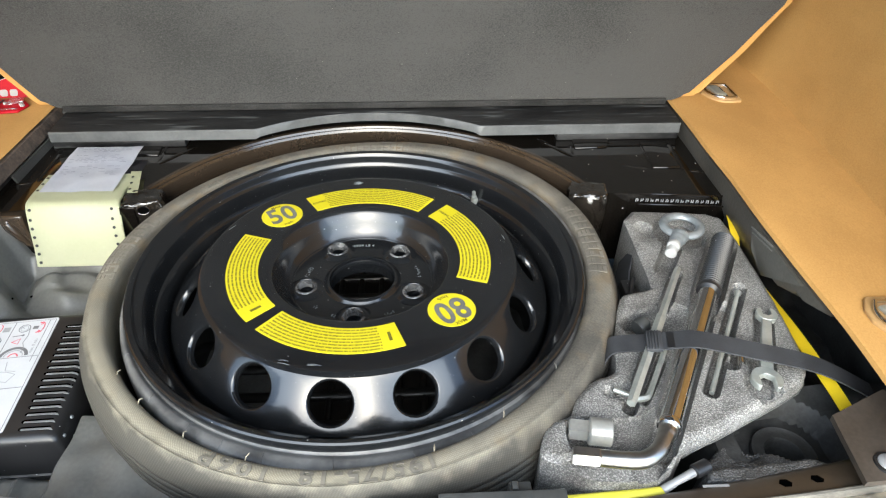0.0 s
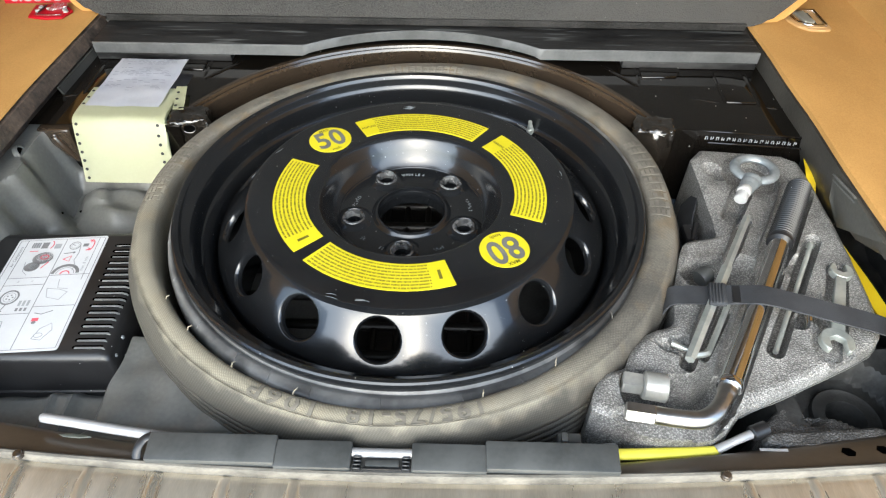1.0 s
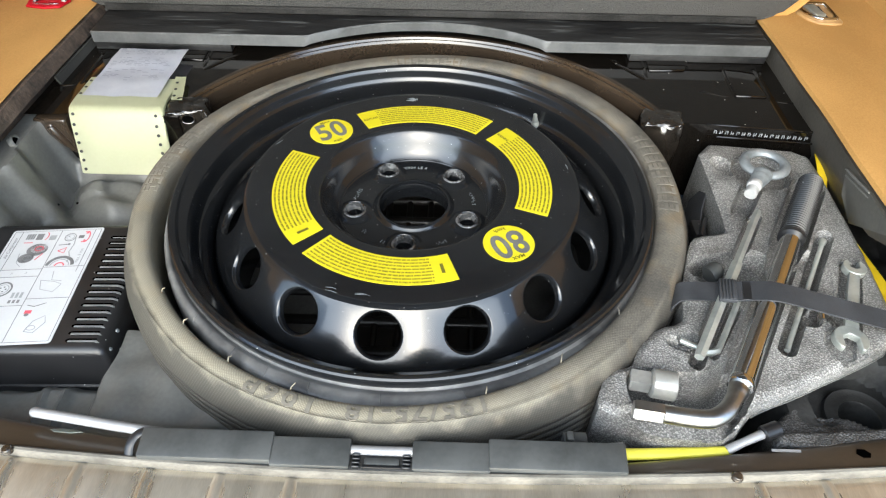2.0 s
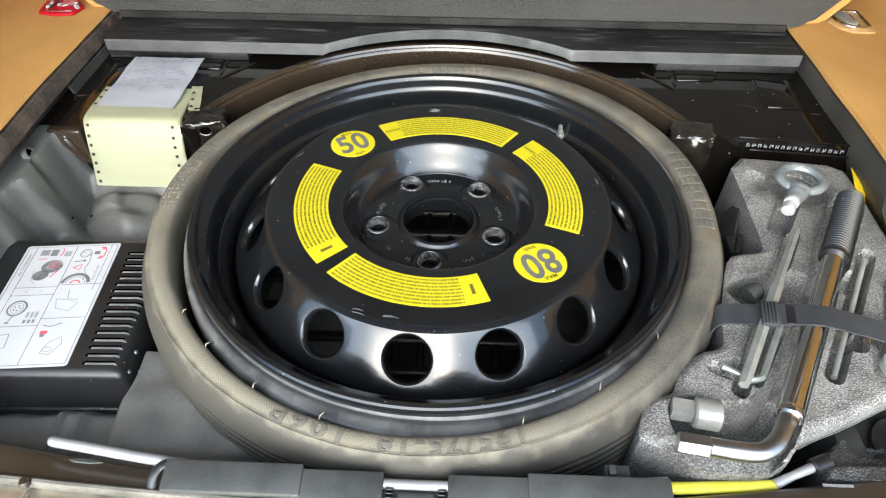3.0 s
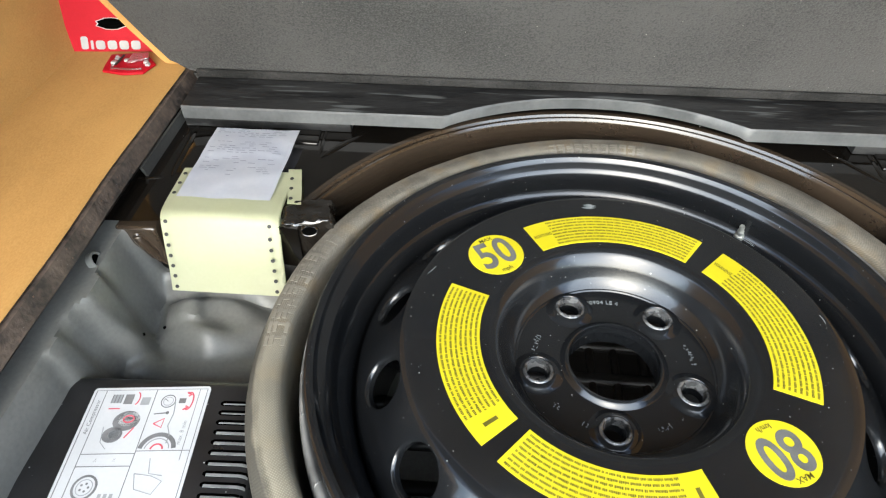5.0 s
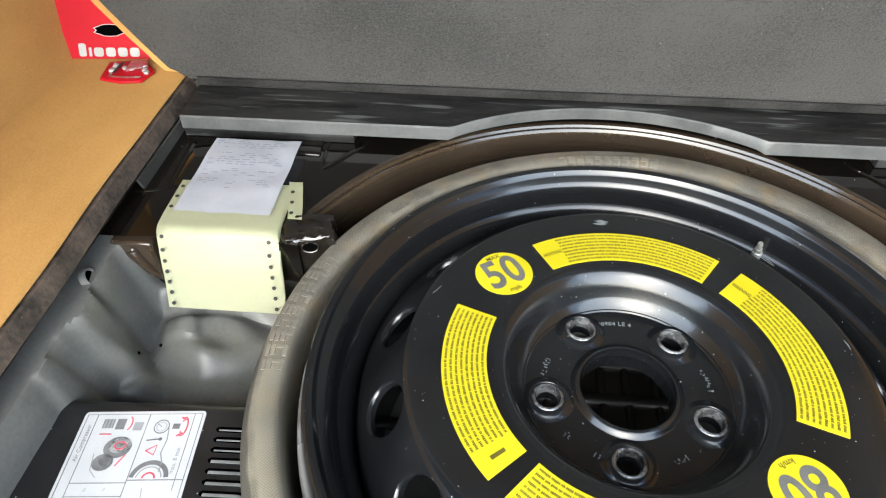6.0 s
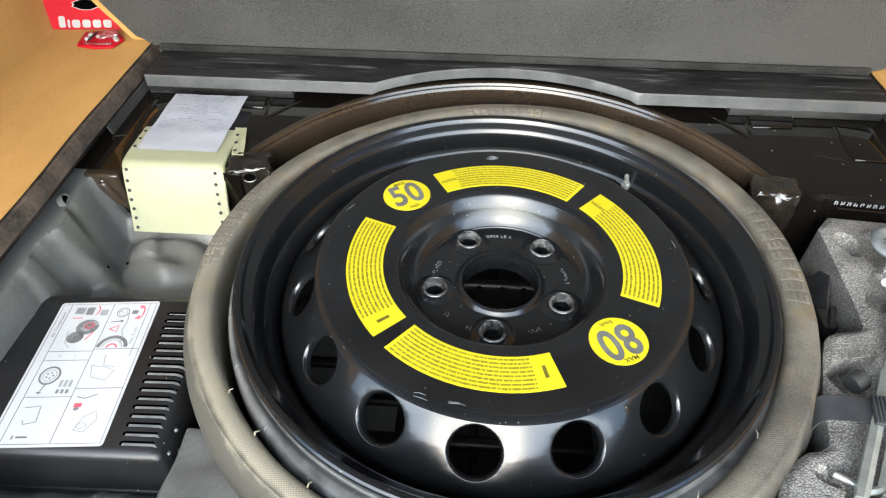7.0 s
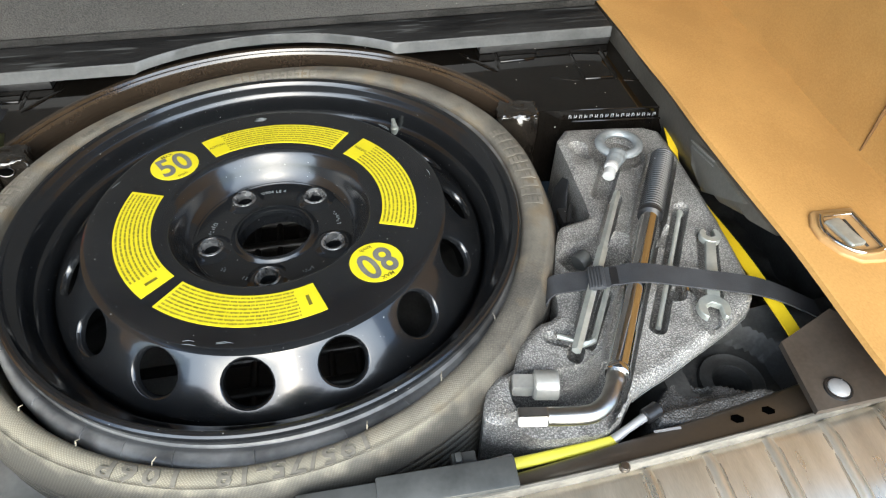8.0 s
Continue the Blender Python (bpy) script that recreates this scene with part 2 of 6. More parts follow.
M["side_grey"] = material("grey_primed_panel", (0.060, 0.058, 0.051), (0.11, 0.107, 0.094), 0.42, 0, 9, 260, 0.2, 0.0008)
M["black"] = material("black_plastic", (0.010, 0.010, 0.0105), (0.018, 0.018, 0.019), 0.32, 0, 20, 500, 0.15, 0.0004)
M["cavity"] = material("dusty_black_cavity", (0.018, 0.018, 0.0175), (0.052, 0.052, 0.050), 0.6, 0, 20, 300, 0.3)
M["webbing"] = material("dark_grey_webbing", (0.019, 0.020, 0.023), (0.038, 0.040, 0.044), 0.7, 0, 40, 900, 0.4, 0.0006)
M["pale_patch"] = material("pale_patch_colour", (0.20, 0.22, 0.185), (0.30, 0.32, 0.27), 0.45, 0, 60, 300, 0.1)
M["white"] = material("white_label", (0.47, 0.48, 0.495), (0.53, 0.54, 0.555), 0.35, 0, 20, 400, 0.02)
M["paper"] = material("pale_yellow_label_paper", (0.55, 0.56, 0.37), (0.60, 0.61, 0.43), 0.36, 0, 10, 300, 0.05)
M["receipt"] = material("white_receipt_paper", (0.55, 0.57, 0.64), (0.64, 0.65, 0.70), 0.6, 0, 14, 200, 0.1, 0.0006)
M["print"] = material("pale_grey_print", (0.30, 0.31, 0.39), (0.40, 0.41, 0.48), 0.6, 0, 50, 300, 0)
M["lineart"] = material("grey_line_print", (0.12, 0.12, 0.125), (0.18, 0.18, 0.185), 0.5, 0, 50, 300, 0)
M["midart"] = material("light_grey_print", (0.22, 0.23, 0.24), (0.30, 0.31, 0.32), 0.5, 0, 50, 300, 0)
M["red"] = material("red_card", (0.36, 0.002, 0.010), (0.42, 0.003, 0.014), 0.6, 0, 12, 300, 0.03)
M["redprint"] = material("red_print", (0.5, 0.07, 0.10), (0.56, 0.1, 0.13), 0.5, 0, 30, 300, 0)
M["bumper"] = material("brushed_steel_trim", (0.48, 0.43, 0.34), (0.67, 0.605, 0.495), 0.3, 0.8, 10, 200, 0.06, 0.0005, stretch=(6, 1, 1))
M["silver"] = material("silver_paint", (0.30, 0.30, 0.305), (0.38, 0.38, 0.38), 0.42, 0.3, 20, 300, 0.03)
M["yellow_strap"] = material("yellow_strap", (0.75, 0.52, 0.006), (0.83, 0.6, 0.012), 0.55, 0, 20, 500, 0.1)
M["yellow_rod"] = material("yellow_rod_paint", (0.72, 0.66, 0.05), (0.8, 0.73, 0.08), 0.45, 0, 20, 500, 0.1)
M["offwhite"] = material("white_plastic", (0.34, 0.34, 0.33), (0.40, 0.40, 0.39), 0.5, 0, 20, 300, 0.03)
M["clear"] = material("clear_film", (0.5, 0.5, 0.52), (0.7, 0.7, 0.72), 0.12, 0.9, 60, 200, 0.8, 0.002)
M["concrete"] = material("pale_concrete", (0.3, 0.3, 0.29), (0.42, 0.42, 0.4), 0.8, 0, 0.7, 40, 0.1, 0.004)
specks(M["wheel"], 80, 0.042, (0.3, 0.3, 0.28))
specks(M["wheel"], 160, 0.045, (0.25, 0.25, 0.24), 3.0)
specks(M["body"], 60, 0.05, (0.35, 0.34, 0.32))
specks(M["black"], 90, 0.05, (0.4, 0.4, 0.4))
specks(M["lid"], 75, 0.028, (0.22, 0.21, 0.19))
for k in ("cavity", "tyre", "strip_top", "red"):
    M[k].node_tree.nodes["Principled BSDF"].inputs["Specular IOR Level"].default_value = 0.25
M["edge"] = material("brown_black_edge", (0.030, 0.025, 0.022), (0.125, 0.092, 0.070), 0.55, 0, 30, 200, 0.6, 0.0015, spread=0.6)
specks(M["edge"], 120, 0.10, (0.14, 0.09, 0.06))
specks(M["edge"], 210, 0.07, (0.2, 0.19, 0.18), 2.0)
M["rib_shade"] = material("rib_side_shade", (0.10, 0.08, 0.055), (0.22, 0.18, 0.13), 0.6, 0, 40, 300, 0.1)
M["plate"] = material("dark_brown_sheet_steel", (0.031, 0.025, 0.020), (0.070, 0.058, 0.047), 0.4, 0, 14, 260, 0.2, 0.0006)
M["worn_lip"] = material("worn_bright_lip", (0.065, 0.060, 0.050), (0.19, 0.175, 0.145), 0.55, 0.0, 30, 300, 0.15, 0.0005, stretch=(1, 4, 1))
M["seat"] = material("worn_black_paint", (0.03, 0.03, 0.03), (0.30, 0.30, 0.30), 0.26, 0.6, 90, 300, 0.1, 0.0005, 0.6)
M["wrapped"] = material("film_wrapped_black_steel", (0.004, 0.0033, 0.0026), (0.016, 0.013, 0.010), 0.1, 0, 40, 70, 0.8, 0.004, 1.0)
# Black for the shade inside holes and slots, laid on closed surfaces.
M["hole_shade"] = material("hole_shade_black", (0.001, 0.001, 0.001), (0.0015, 0.0015, 0.0015), 0.9, 0, 30, 200, 0)
M["hole_shade"].node_tree.nodes["Principled BSDF"].inputs["Specular IOR Level"].default_value = 0.0
M["tan_plastic"] = material("tan_plastic", (0.36, 0.215, 0.085), (0.42, 0.255, 0.105), 0.4, 0, 20, 300, 0.1, 0.0006)
M["headliner"] = material("beige_headliner", (0.4, 0.34, 0.26), (0.46, 0.4, 0.31), 0.95, 0, 6, 500, 0.2)


# ---- building helpers ----
ORIGIN = {}


def thing(name, at, label, category, group="", kind=""):
    """An Empty at the base of a thing, which parents its parts."""
    ob = new(name)
    ob.empty_display_size = 0.02
    ob.location = at
    ORIGIN[ob] = Vector(at)
    return tagged(ob, label, category, group, kind)


def finish(bm, name, mat, smooth=40):
    bmesh.ops.recalc_face_normals(bm, faces=bm.faces)
    me = bpy.data.meshes.new(name)
    bm.to_mesh(me)
    bm.free()
    me.materials.append(M[mat])
    if smooth:
        me.polygons.foreach_set("use_smooth", [True] * len(me.polygons))
        me.set_sharp_from_angle(angle=radians(smooth))
    return me


def part(name, bm, mat, parent=None, label="", smooth=40):
    """Links a bmesh, given in world coordinates, as one mesh object under a thing or a part."""
    base = ORIGIN[parent] if parent else Vector()
    bmesh.ops.translate(bm, verts=bm.verts, vec=-base)
    ob = new(name, finish(bm, name, mat, smooth))
    ob.parent = parent
    ORIGIN[ob] = base
    return tagged(ob, label)


def solo(name, bm, mat, label, category, kind="", group="", smooth=40):
    """A thing of one single mesh."""
    ob = new(name, finish(bm, name, mat, smooth))
    ORIGIN[ob] = Vector()
    return tagged(ob, label, category, group, kind)


def box(x0, x1, y0, y1, z0, z1, bevel=0.0, segments=2, m=None):
    bm = bmesh.new()
    bmesh.ops.create_cube(bm, size=1)
    bmesh.ops.scale(bm, vec=(x1 - x0, y1 - y0, z1 - z0), verts=bm.verts)
    if bevel:
        bmesh.ops.bevel(bm, geom=list(bm.edges), offset=bevel, segments=segments, affect="EDGES", profile=0.5)
    bmesh.ops.translate(bm, verts=bm.verts, vec=((x0 + x1) / 2, (y0 + y1) / 2, (z0 + z1) / 2))
    if m:
        bm.transform(m)
    return bm


def prism(outline, z0, z1, bevel=0.0, segments=2):
    """An upright solid on an outline of (x, y)."""
    bm = bmesh.new()
    low = [bm.verts.new((x, y, z0)) for x, y in outline]
    face = bm.faces.new(low)
    up = bmesh.ops.extrude_face_region(bm, geom=[face])["geom"]
    bmesh.ops.translate(bm, verts=[v for v in up if isinstance(v, bmesh.types.BMVert)], vec=(0, 0, z1 - z0))
    if bevel:
        bmesh.ops.bevel(bm, geom=list(bm.edges), offset=bevel, segments=segments, affect="EDGES", profile=0.5)
    return bm


def lathe(profile, cx=0.0, cy=0.0, n=128, a0=0.0, a1=360.0, closed=False):
    """Turns (r, z) about the upright axis at (cx, cy)."""
    bm = bmesh.new()
    full = abs(a1 - a0) >= 360
    rings = []
    for i in range(n if full else n + 1):
        a = radians(a0 + (a1 - a0) * i / n)
        rings.append([bm.verts.new((cx + r * math.cos(a), cy + r * math.sin(a), z)) for r, z in profile])
    last = len(rings) if full else len(rings) - 1
    k = len(profile) if closed else len(profile) - 1
    for i in range(last):
        p, q = rings[i], rings[(i + 1) % len(rings)]
        for j in range(k):
            jj = (j + 1) % len(profile)
            bm.faces.new((p[j], p[jj], q[jj], q[j]))
    if closed and not full:
        bm.faces.new(rings[0])
        bm.faces.new(rings[-1])
    return bm


def smooth_line(points, steps=6):
    """A Catmull-Rom line through the points."""
    p = [Vector(q) for q in points]
    p = [2 * p[0] - p[1]] + p + [2 * p[-1] - p[-2]]
    out = []
    for i in range(1, len(p) - 2):
        for s in range(steps):
            t = s / steps
            a, b, c, d = p[i - 1], p[i], p[i + 1], p[i + 2]
            out.append(0.5 * (2 * b + (c - a) * t + (2 * a - 5 * b + 4 * c - d) * t * t + (3 * b - a - 3 * c + d) * t ** 3))
    return out + [p[-2]]


def sweep(points, radii, n=16, flat=1.0, up=(0, 0, 1)):
    """A round (or flattened) bar along the points, closed at both ends."""
    bm = bmesh.new()
    pts = [Vector(p) for p in points]
    if isinstance(radii, (int, float)):
        radii = [radii] * len(pts)
    rings = []
    for i, p in enumerate(pts):
        d = (pts[min(i + 1, len(pts) - 1)] - pts[max(i - 1, 0)]).normalized()
        side = d.cross(Vector(up))
        side = side.normalized() if side.length > 1e-6 else Vector((1, 0, 0))
        top = side.cross(d)
        rings.append([bm.verts.new(p + radii[i] * (math.cos(2 * math.pi * (k + 0.5) / n) * side + flat * math.sin(2 * math.pi * (k + 0.5) / n) * top)) for k in range(n)])
    for a, b in zip(rings, rings[1:]):
        for k in range(n):
            bm.faces.new((a[k], a[(k + 1) % n], b[(k + 1) % n], b[k]))
    bm.faces.new(rings[0])
    bm.faces.new(rings[-1])
    return bm


def ribbon(points, width, thick, across=None):
    """A flat band along the points, with thickness."""
    bm = bmesh.new()
    pts = [Vector(p) for p in points]
    rings = []
    for i, p in enumerate(pts):
        d = (pts[min(i + 1, len(pts) - 1)] - pts[max(i - 1, 0)]).normalized()
        s = Vector(across).normalized() if across else d.cross(Vector((0, 0, 1))).normalized()
        u = s.cross(d).normalized()
        rings.append([bm.verts.new(p + a * s * width / 2 + b * u * thick / 2) for a, b in ((-1, -1), (1, -1), (1, 1), (-1, 1))])
    for a, b in zip(rings, rings[1:]):
        for k in range(4):
            bm.faces.new((a[k], a[(k + 1) % 4], b[(k + 1) % 4], b[k]))
    bm.faces.new(rings[0])
    bm.faces.new(rings[-1])
    return bm


def sector(r0, r1, a0, a1, z0, z1, cx=0.0, cy=0.0, n=24):
    """A slab on a piece of a ring."""
    return lathe([(r0, z0), (r1, z0), (r1, z1), (r0, z1)], cx, cy, n, a0, a1, True)


def disc(cx, cy, r, z0, z1, n=32):
    return prism([(cx + r * math.cos(2 * math.pi * i / n), cy + r * math.sin(2 * math.pi * i / n)) for i in range(n)], z0, z1)


def height_sheet(x0, x1, y0, y1, step, height, floor=None):
    """A sheet over a rectangle whose height is a function of x and y; faces lying wholly at the floor are left out."""
    nx, ny = int(round((x1 - x0) / step)) + 1, int(round((y1 - y0) / step)) + 1
    bm = bmesh.new()
    grid, hs = [], []
    for j in range(ny):
        y = y0 + (y1 - y0) * j / (ny - 1)
        row = []
        for i in range(nx):
            x = x0 + (x1 - x0) * i / (nx - 1)
            row.append(bm.verts.new((x, y, height(x, y))))
        grid.append(row)
    for j in range(ny - 1):
        for i in range(nx - 1):
            q = (grid[j][i], grid[j][i + 1], grid[j + 1][i + 1], grid[j + 1][i])
            if floor is None or max(v.co.z for v in q) > floor + 1e-5:
                bm.faces.new(q)
    bmesh.ops.delete(bm, geom=[v for v in bm.verts if not v.link_faces], context="VERTS")
    return bm


def step01(t):
    t = min(max(t, 0.0), 1.0)
    return t * t * (3 - 2 * t)


def capsule_distance(x, y, a, b):
    ax, ay, bx, by = *a, *b
    dx, dy = bx - ax, by - ay
    t = min(max(((x - ax) * dx + (y - ay) * dy) / (dx * dx + dy * dy + 1e-12), 0), 1)
    return math.hypot(x - ax - t * dx, y - ay - t * dy)


def polygon_distance(x, y, poly):
    """Negative inside."""
    best, inside = 9.0, False
    for i in range(len(poly)):
        a, b = poly[i - 1], poly[i]
        best = min(best, capsule_distance(x, y, a, b))
        if (a[1] > y) != (b[1] > y) and x < (b[0] - a[0]) * (y - a[1]) / (b[1] - a[1]) + a[0]:
            inside = not inside
    return -best if inside else best


def lettering(text, size, extrude, place=None, ring=None, bold=0.0, space=1.0, fine=2, wide=1.0):
    """A mesh of raised letters in the built-in font, centred; ring = (cx, cy, r, middle angle, inward) bends it round a ring."""
    cu = bpy.data.curves.new("lettering", "FONT")
    cu.body, cu.size, cu.extrude, cu.align_x, cu.align_y, cu.resolution_u, cu.offset = text, size, extrude, "CENTER", "CENTER", fine, bold * size
    cu.space_character = space
    ob = bpy.data.objects.new("lettering", cu)
    scene.collection.objects.link(ob)
    bpy.context.view_layer.update()
    me = bpy.data.meshes.new_from_object(ob.evaluated_get(bpy.context.evaluated_depsgraph_get()))
    bm = bmesh.new()
    bm.from_mesh(me)
    bpy.data.objects.remove(ob)
    bpy.data.curves.remove(cu)
    bpy.data.meshes.remove(me)
    if ring:
        cx, cy, r, mid, inward, z = ring
        for v in bm.verts:
            s = -1 if inward else 1
            rr = r + (-v.co.y if inward else v.co.y)
            a = radians(mid) + (v.co.x / r if inward else -v.co.x / r) * wide
            v.co = Vector((cx + rr * math.cos(a), cy + rr * math.sin(a), z + v.co.z))
    elif place:
        bm.transform(place)
    return bm


def join(*bms):
    out = bmesh.new()
    for b in bms:
        me = bpy.data.meshes.new("tmp")
        b.to_mesh(me)
        b.free()
        out.from_mesh(me)
        bpy.data.meshes.remove(me)
    return out


# ---- the setting ----
def slab(corners, thick, down=(0, 0, -1)):
    """A flat plate with thickness on four or more corners."""
    bm = bmesh.new()
    top = [bm.verts.new(c) for c in corners]
    low = [bm.verts.new(Vector(c) + thick * Vector(down)) for c in corners]
    bm.faces.new(top)
    bm.faces.new(low[::-1])
    for i in range(len(top)):
        j = (i + 1) % len(top)
        bm.faces.new((top[i], low[i], low[j], top[j]))
    return bm


def strip_sheet(profile, y0, y1, n=30, wobble=0.0):
    """A sheet along y with a cross-section of (x, z)."""
    bm = bmesh.new()
    rows = []
    for i in range(n + 1):
        y = y0 + (y1 - y0) * i / n
        w = wobble * noise.noise(Vector((y * 9, 3.1, profile[0][0])))
        rows.append([bm.verts.new((x + w, y, z)) for x, z in profile])
    for a, b in zip(rows, rows[1:]):
        for k in range(len(profile) - 1):
            bm.faces.new((a[k], a[k + 1], b[k + 1], b[k]))
    return bm


ground = solo("ground", slab([(-300, -300, -0.78), (300, -300, -0.78), (300, 300, -0.78), (-300, 300, -0.78)], 0.2), "concrete",
              "pale grey concrete ground behind the car", "ground", "structure")

# spare wheel well: pressed steel floor with ribs, and the round wall behind the wheel
well = solo("wheel_well_floor", lathe([(0.0, -0.172), (0.1, -0.172), (0.325, -0.172), (0.325, -0.18), (0.0, -0.18)], 0, 0, 64), "well",
            "glossy black pressed steel floor of the wheel well", "floor", "structure")
for y in [0.0765 + 0.0445 * k for k in range(-5, 4)]:
    w = math.sqrt(0.28 ** 2 - y * y)
    part("floor_rib", sweep([(-w, y, -0.171), (0, y, -0.171), (w, y, -0.171)], 0.0075, 14, 0.85), "well", well)
for x in (-0.046, -0.0175, 0.012, 0.0385, 0.069):
    part("floor_rib", sweep([(x, -0.2, -0.171), (x, 0, -0.171), (x - 0.001, 0.2, -0.171)], 0.0045, 12), "well", well)

ARCH = [(0.309, -0.172), (0.309, -0.024), (0.3092, -0.004), (0.3095, -0.0005), (0.3112, 0.0018), (0.3135, 0.0015), (0.315, -0.001), (0.317, 0.0035), (0.3195, 0.0045), (0.322, 0.0043)]
solo("wheel_well_wall", lathe(ARCH, 0, 0, 96, 22.5, 157.5), "brown", "dark brown painted steel wall arching round the spare wheel", "wall", "structure")


# glossy panel behind the well, pressed into shallow fields
def panel_sheet():
    bm = bmesh.new()
    rows = []
    n, k = 110, 10
    for i in range(n + 1):
        a = radians(11 + 158 * i / n)
        c, s = math.cos(a), math.sin(a)
        front = 0.100
        far = min(0.33 / s, 0.468 / abs(c) if abs(c) > 1e-6 else 9)
        row = []
        for j in range(k + 1):
            r = 0.318 + (far - 0.318) * j / k
            row.append(bm.verts.new((r * c, max(r * s, front + 0.016 * step01((0.46 - abs(r * c)) / 0.15)), 0.004)))
        rows.append(row)
    for p, q in zip(rows, rows[1:]):
        for j in range(k):
            try:
                bm.faces.new((p[j], p[j + 1], q[j + 1], q[j]))
            except ValueError:
                pass
    bmesh.ops.dissolve_degenerate(bm, dist=1e-5, edges=bm.edges)
    return bm


rear_panel = solo("rear_floor_panel", panel_sheet(), "body", "glossy black pressed steel panel behind the wheel well", "panel", "structure")
for side in (-1, 1):
    xa, xb = (0.305, 0.468) if side > 0 else (-0.468, -0.285)
    part("panel_edge", slab([(xa, 0.1165 if side > 0 else 0.114, 0.0038), (xb, 0.101, 0.0038), (xb, 0.098, -0.10), (xa, 0.112, -0.10)], 0.002, (0, 1, 0)), "body", rear_panel)
    for x0, y0, x1, y1, r in ((0.247, 0.264, 0.286, 0.212, 0.0035), (0.290, 0.264, 0.289, 0.218, 0.0022), (0.290, 0.264, 0.346, 0.262, 0.0022), (0.392, 0.251, 0.389, 0.173, 0.0020), (0.434, 0.26, 0.430, 0.17, 0.0042), (0.394, 0.207, 0.425, 0.198, 0.0016), (0.347, 0.188, 0.383, 0.176, 0.0018), (0.437, 0.168, 0.463, 0.163, 0.0020), (0.346, 0.262, 0.350, 0.24, 0.0018), (0.392, 0.251, 0.434, 0.253, 0.0016)):
        line = [Vector((side * x0, y0, 0.0040)).lerp(Vector((side * x1, y1, 0.0040)), q) for q in (0.0, 0.12, 0.88, 1.0)]
        part("panel_rib", sweep(line, [r * 0.3, r, r, r * 0.3], 10, 0.5), "body", rear_panel)
for side in (-1, 1):
    for pad in (((0.295, 0.2665), (0.354, 0.268), (0.341, 0.236), (0.294, 0.234)), ((0.393, 0.249), (0.431, 0.251), (0.428, 0.174), (0.390, 0.176))):
        part("pressed_field", prism([(side * x, y) for x, y in pad], 0.0022, 0.0062, 0.0018, 3), "body", rear_panel)
for x0, x1, dz in ((0.338, 0.462, 0.0), (0.352, 0.462, -0.013)):
    ya = lambda x: 0.1045 + 0.012 * step01((0.46 - x) / 0.15)
    part("pressed_line", sweep([(x0, ya(x0) - 0.003 + dz * 0.35, 0.0045 + dz), (x1, ya(x1) - 0.003 + dz * 0.35, 0.0045 + dz)], 0.0013, 8), "body", rear_panel)
bm = prism([(-0.460, -0.001), (-0.4205, -0.001), (-0.4195, -0.053), (-0.428, -0.0475), (-0.440, -0.036), (-0.452, -0.018), (-0.460, -0.012)], -0.113, -0.0965, 0.003, 3)
bm.transform(Matrix.Rotation(radians(90), 4, "X"))
part("panel_end", bm, "brown", rear_panel)
part("pressed_bulge", sweep(smooth_line([(-0.4405, 0.0985, -0.009), (-0.4395, 0.0965, -0.014), (-0.4335, 0.0965, -0.028), (-0.4265, 0.0985, -0.044)]), [0.0030] * 4 + [0.0052] * 12 + [0.0040] * 3, 14), "brown", rear_panel)
# identity stamping: plain bars only
for i in range(17):
    x = 0.349 + 0.0064 * i
    y = 0.1158 - (x - 0.305) * 0.0951
    for dx, z0, z1 in ((0.0, -0.0066, -0.0024), (0.0010, -0.0031 - 0.0026 * (i % 2), -0.0024 - 0.0026 * (i % 2)), (0.0026, -0.0066 + 0.0014 * (i % 3 == 1), -0.0024 - 0.0014 * (i % 3 == 0))):
        part("stamped_bar", box(x + dx, x + dx + (0.0016 if dx == 0.0010 else 0.0007), y - 0.0012, y, z0, z1), "midart", rear_panel)


solo("body_underfloor", slab([(-0.60, -0.34, -0.186), (0.60, -0.34, -0.186), (0.60, 0.9, -0.186), (-0.60, 0.9, -0.186)], 0.02), "cavity", "black underfloor of the boot", "floor", "structure")


solo("body_floor_front", slab([(-0.62, 0.336, 0.026), (0.62, 0.336, 0.026), (0.62, 1.3, 0.026), (-0.62, 1.3, 0.026)], 0.01), "cavity", "dark floor under the folded boot floor", "floor", "structure")


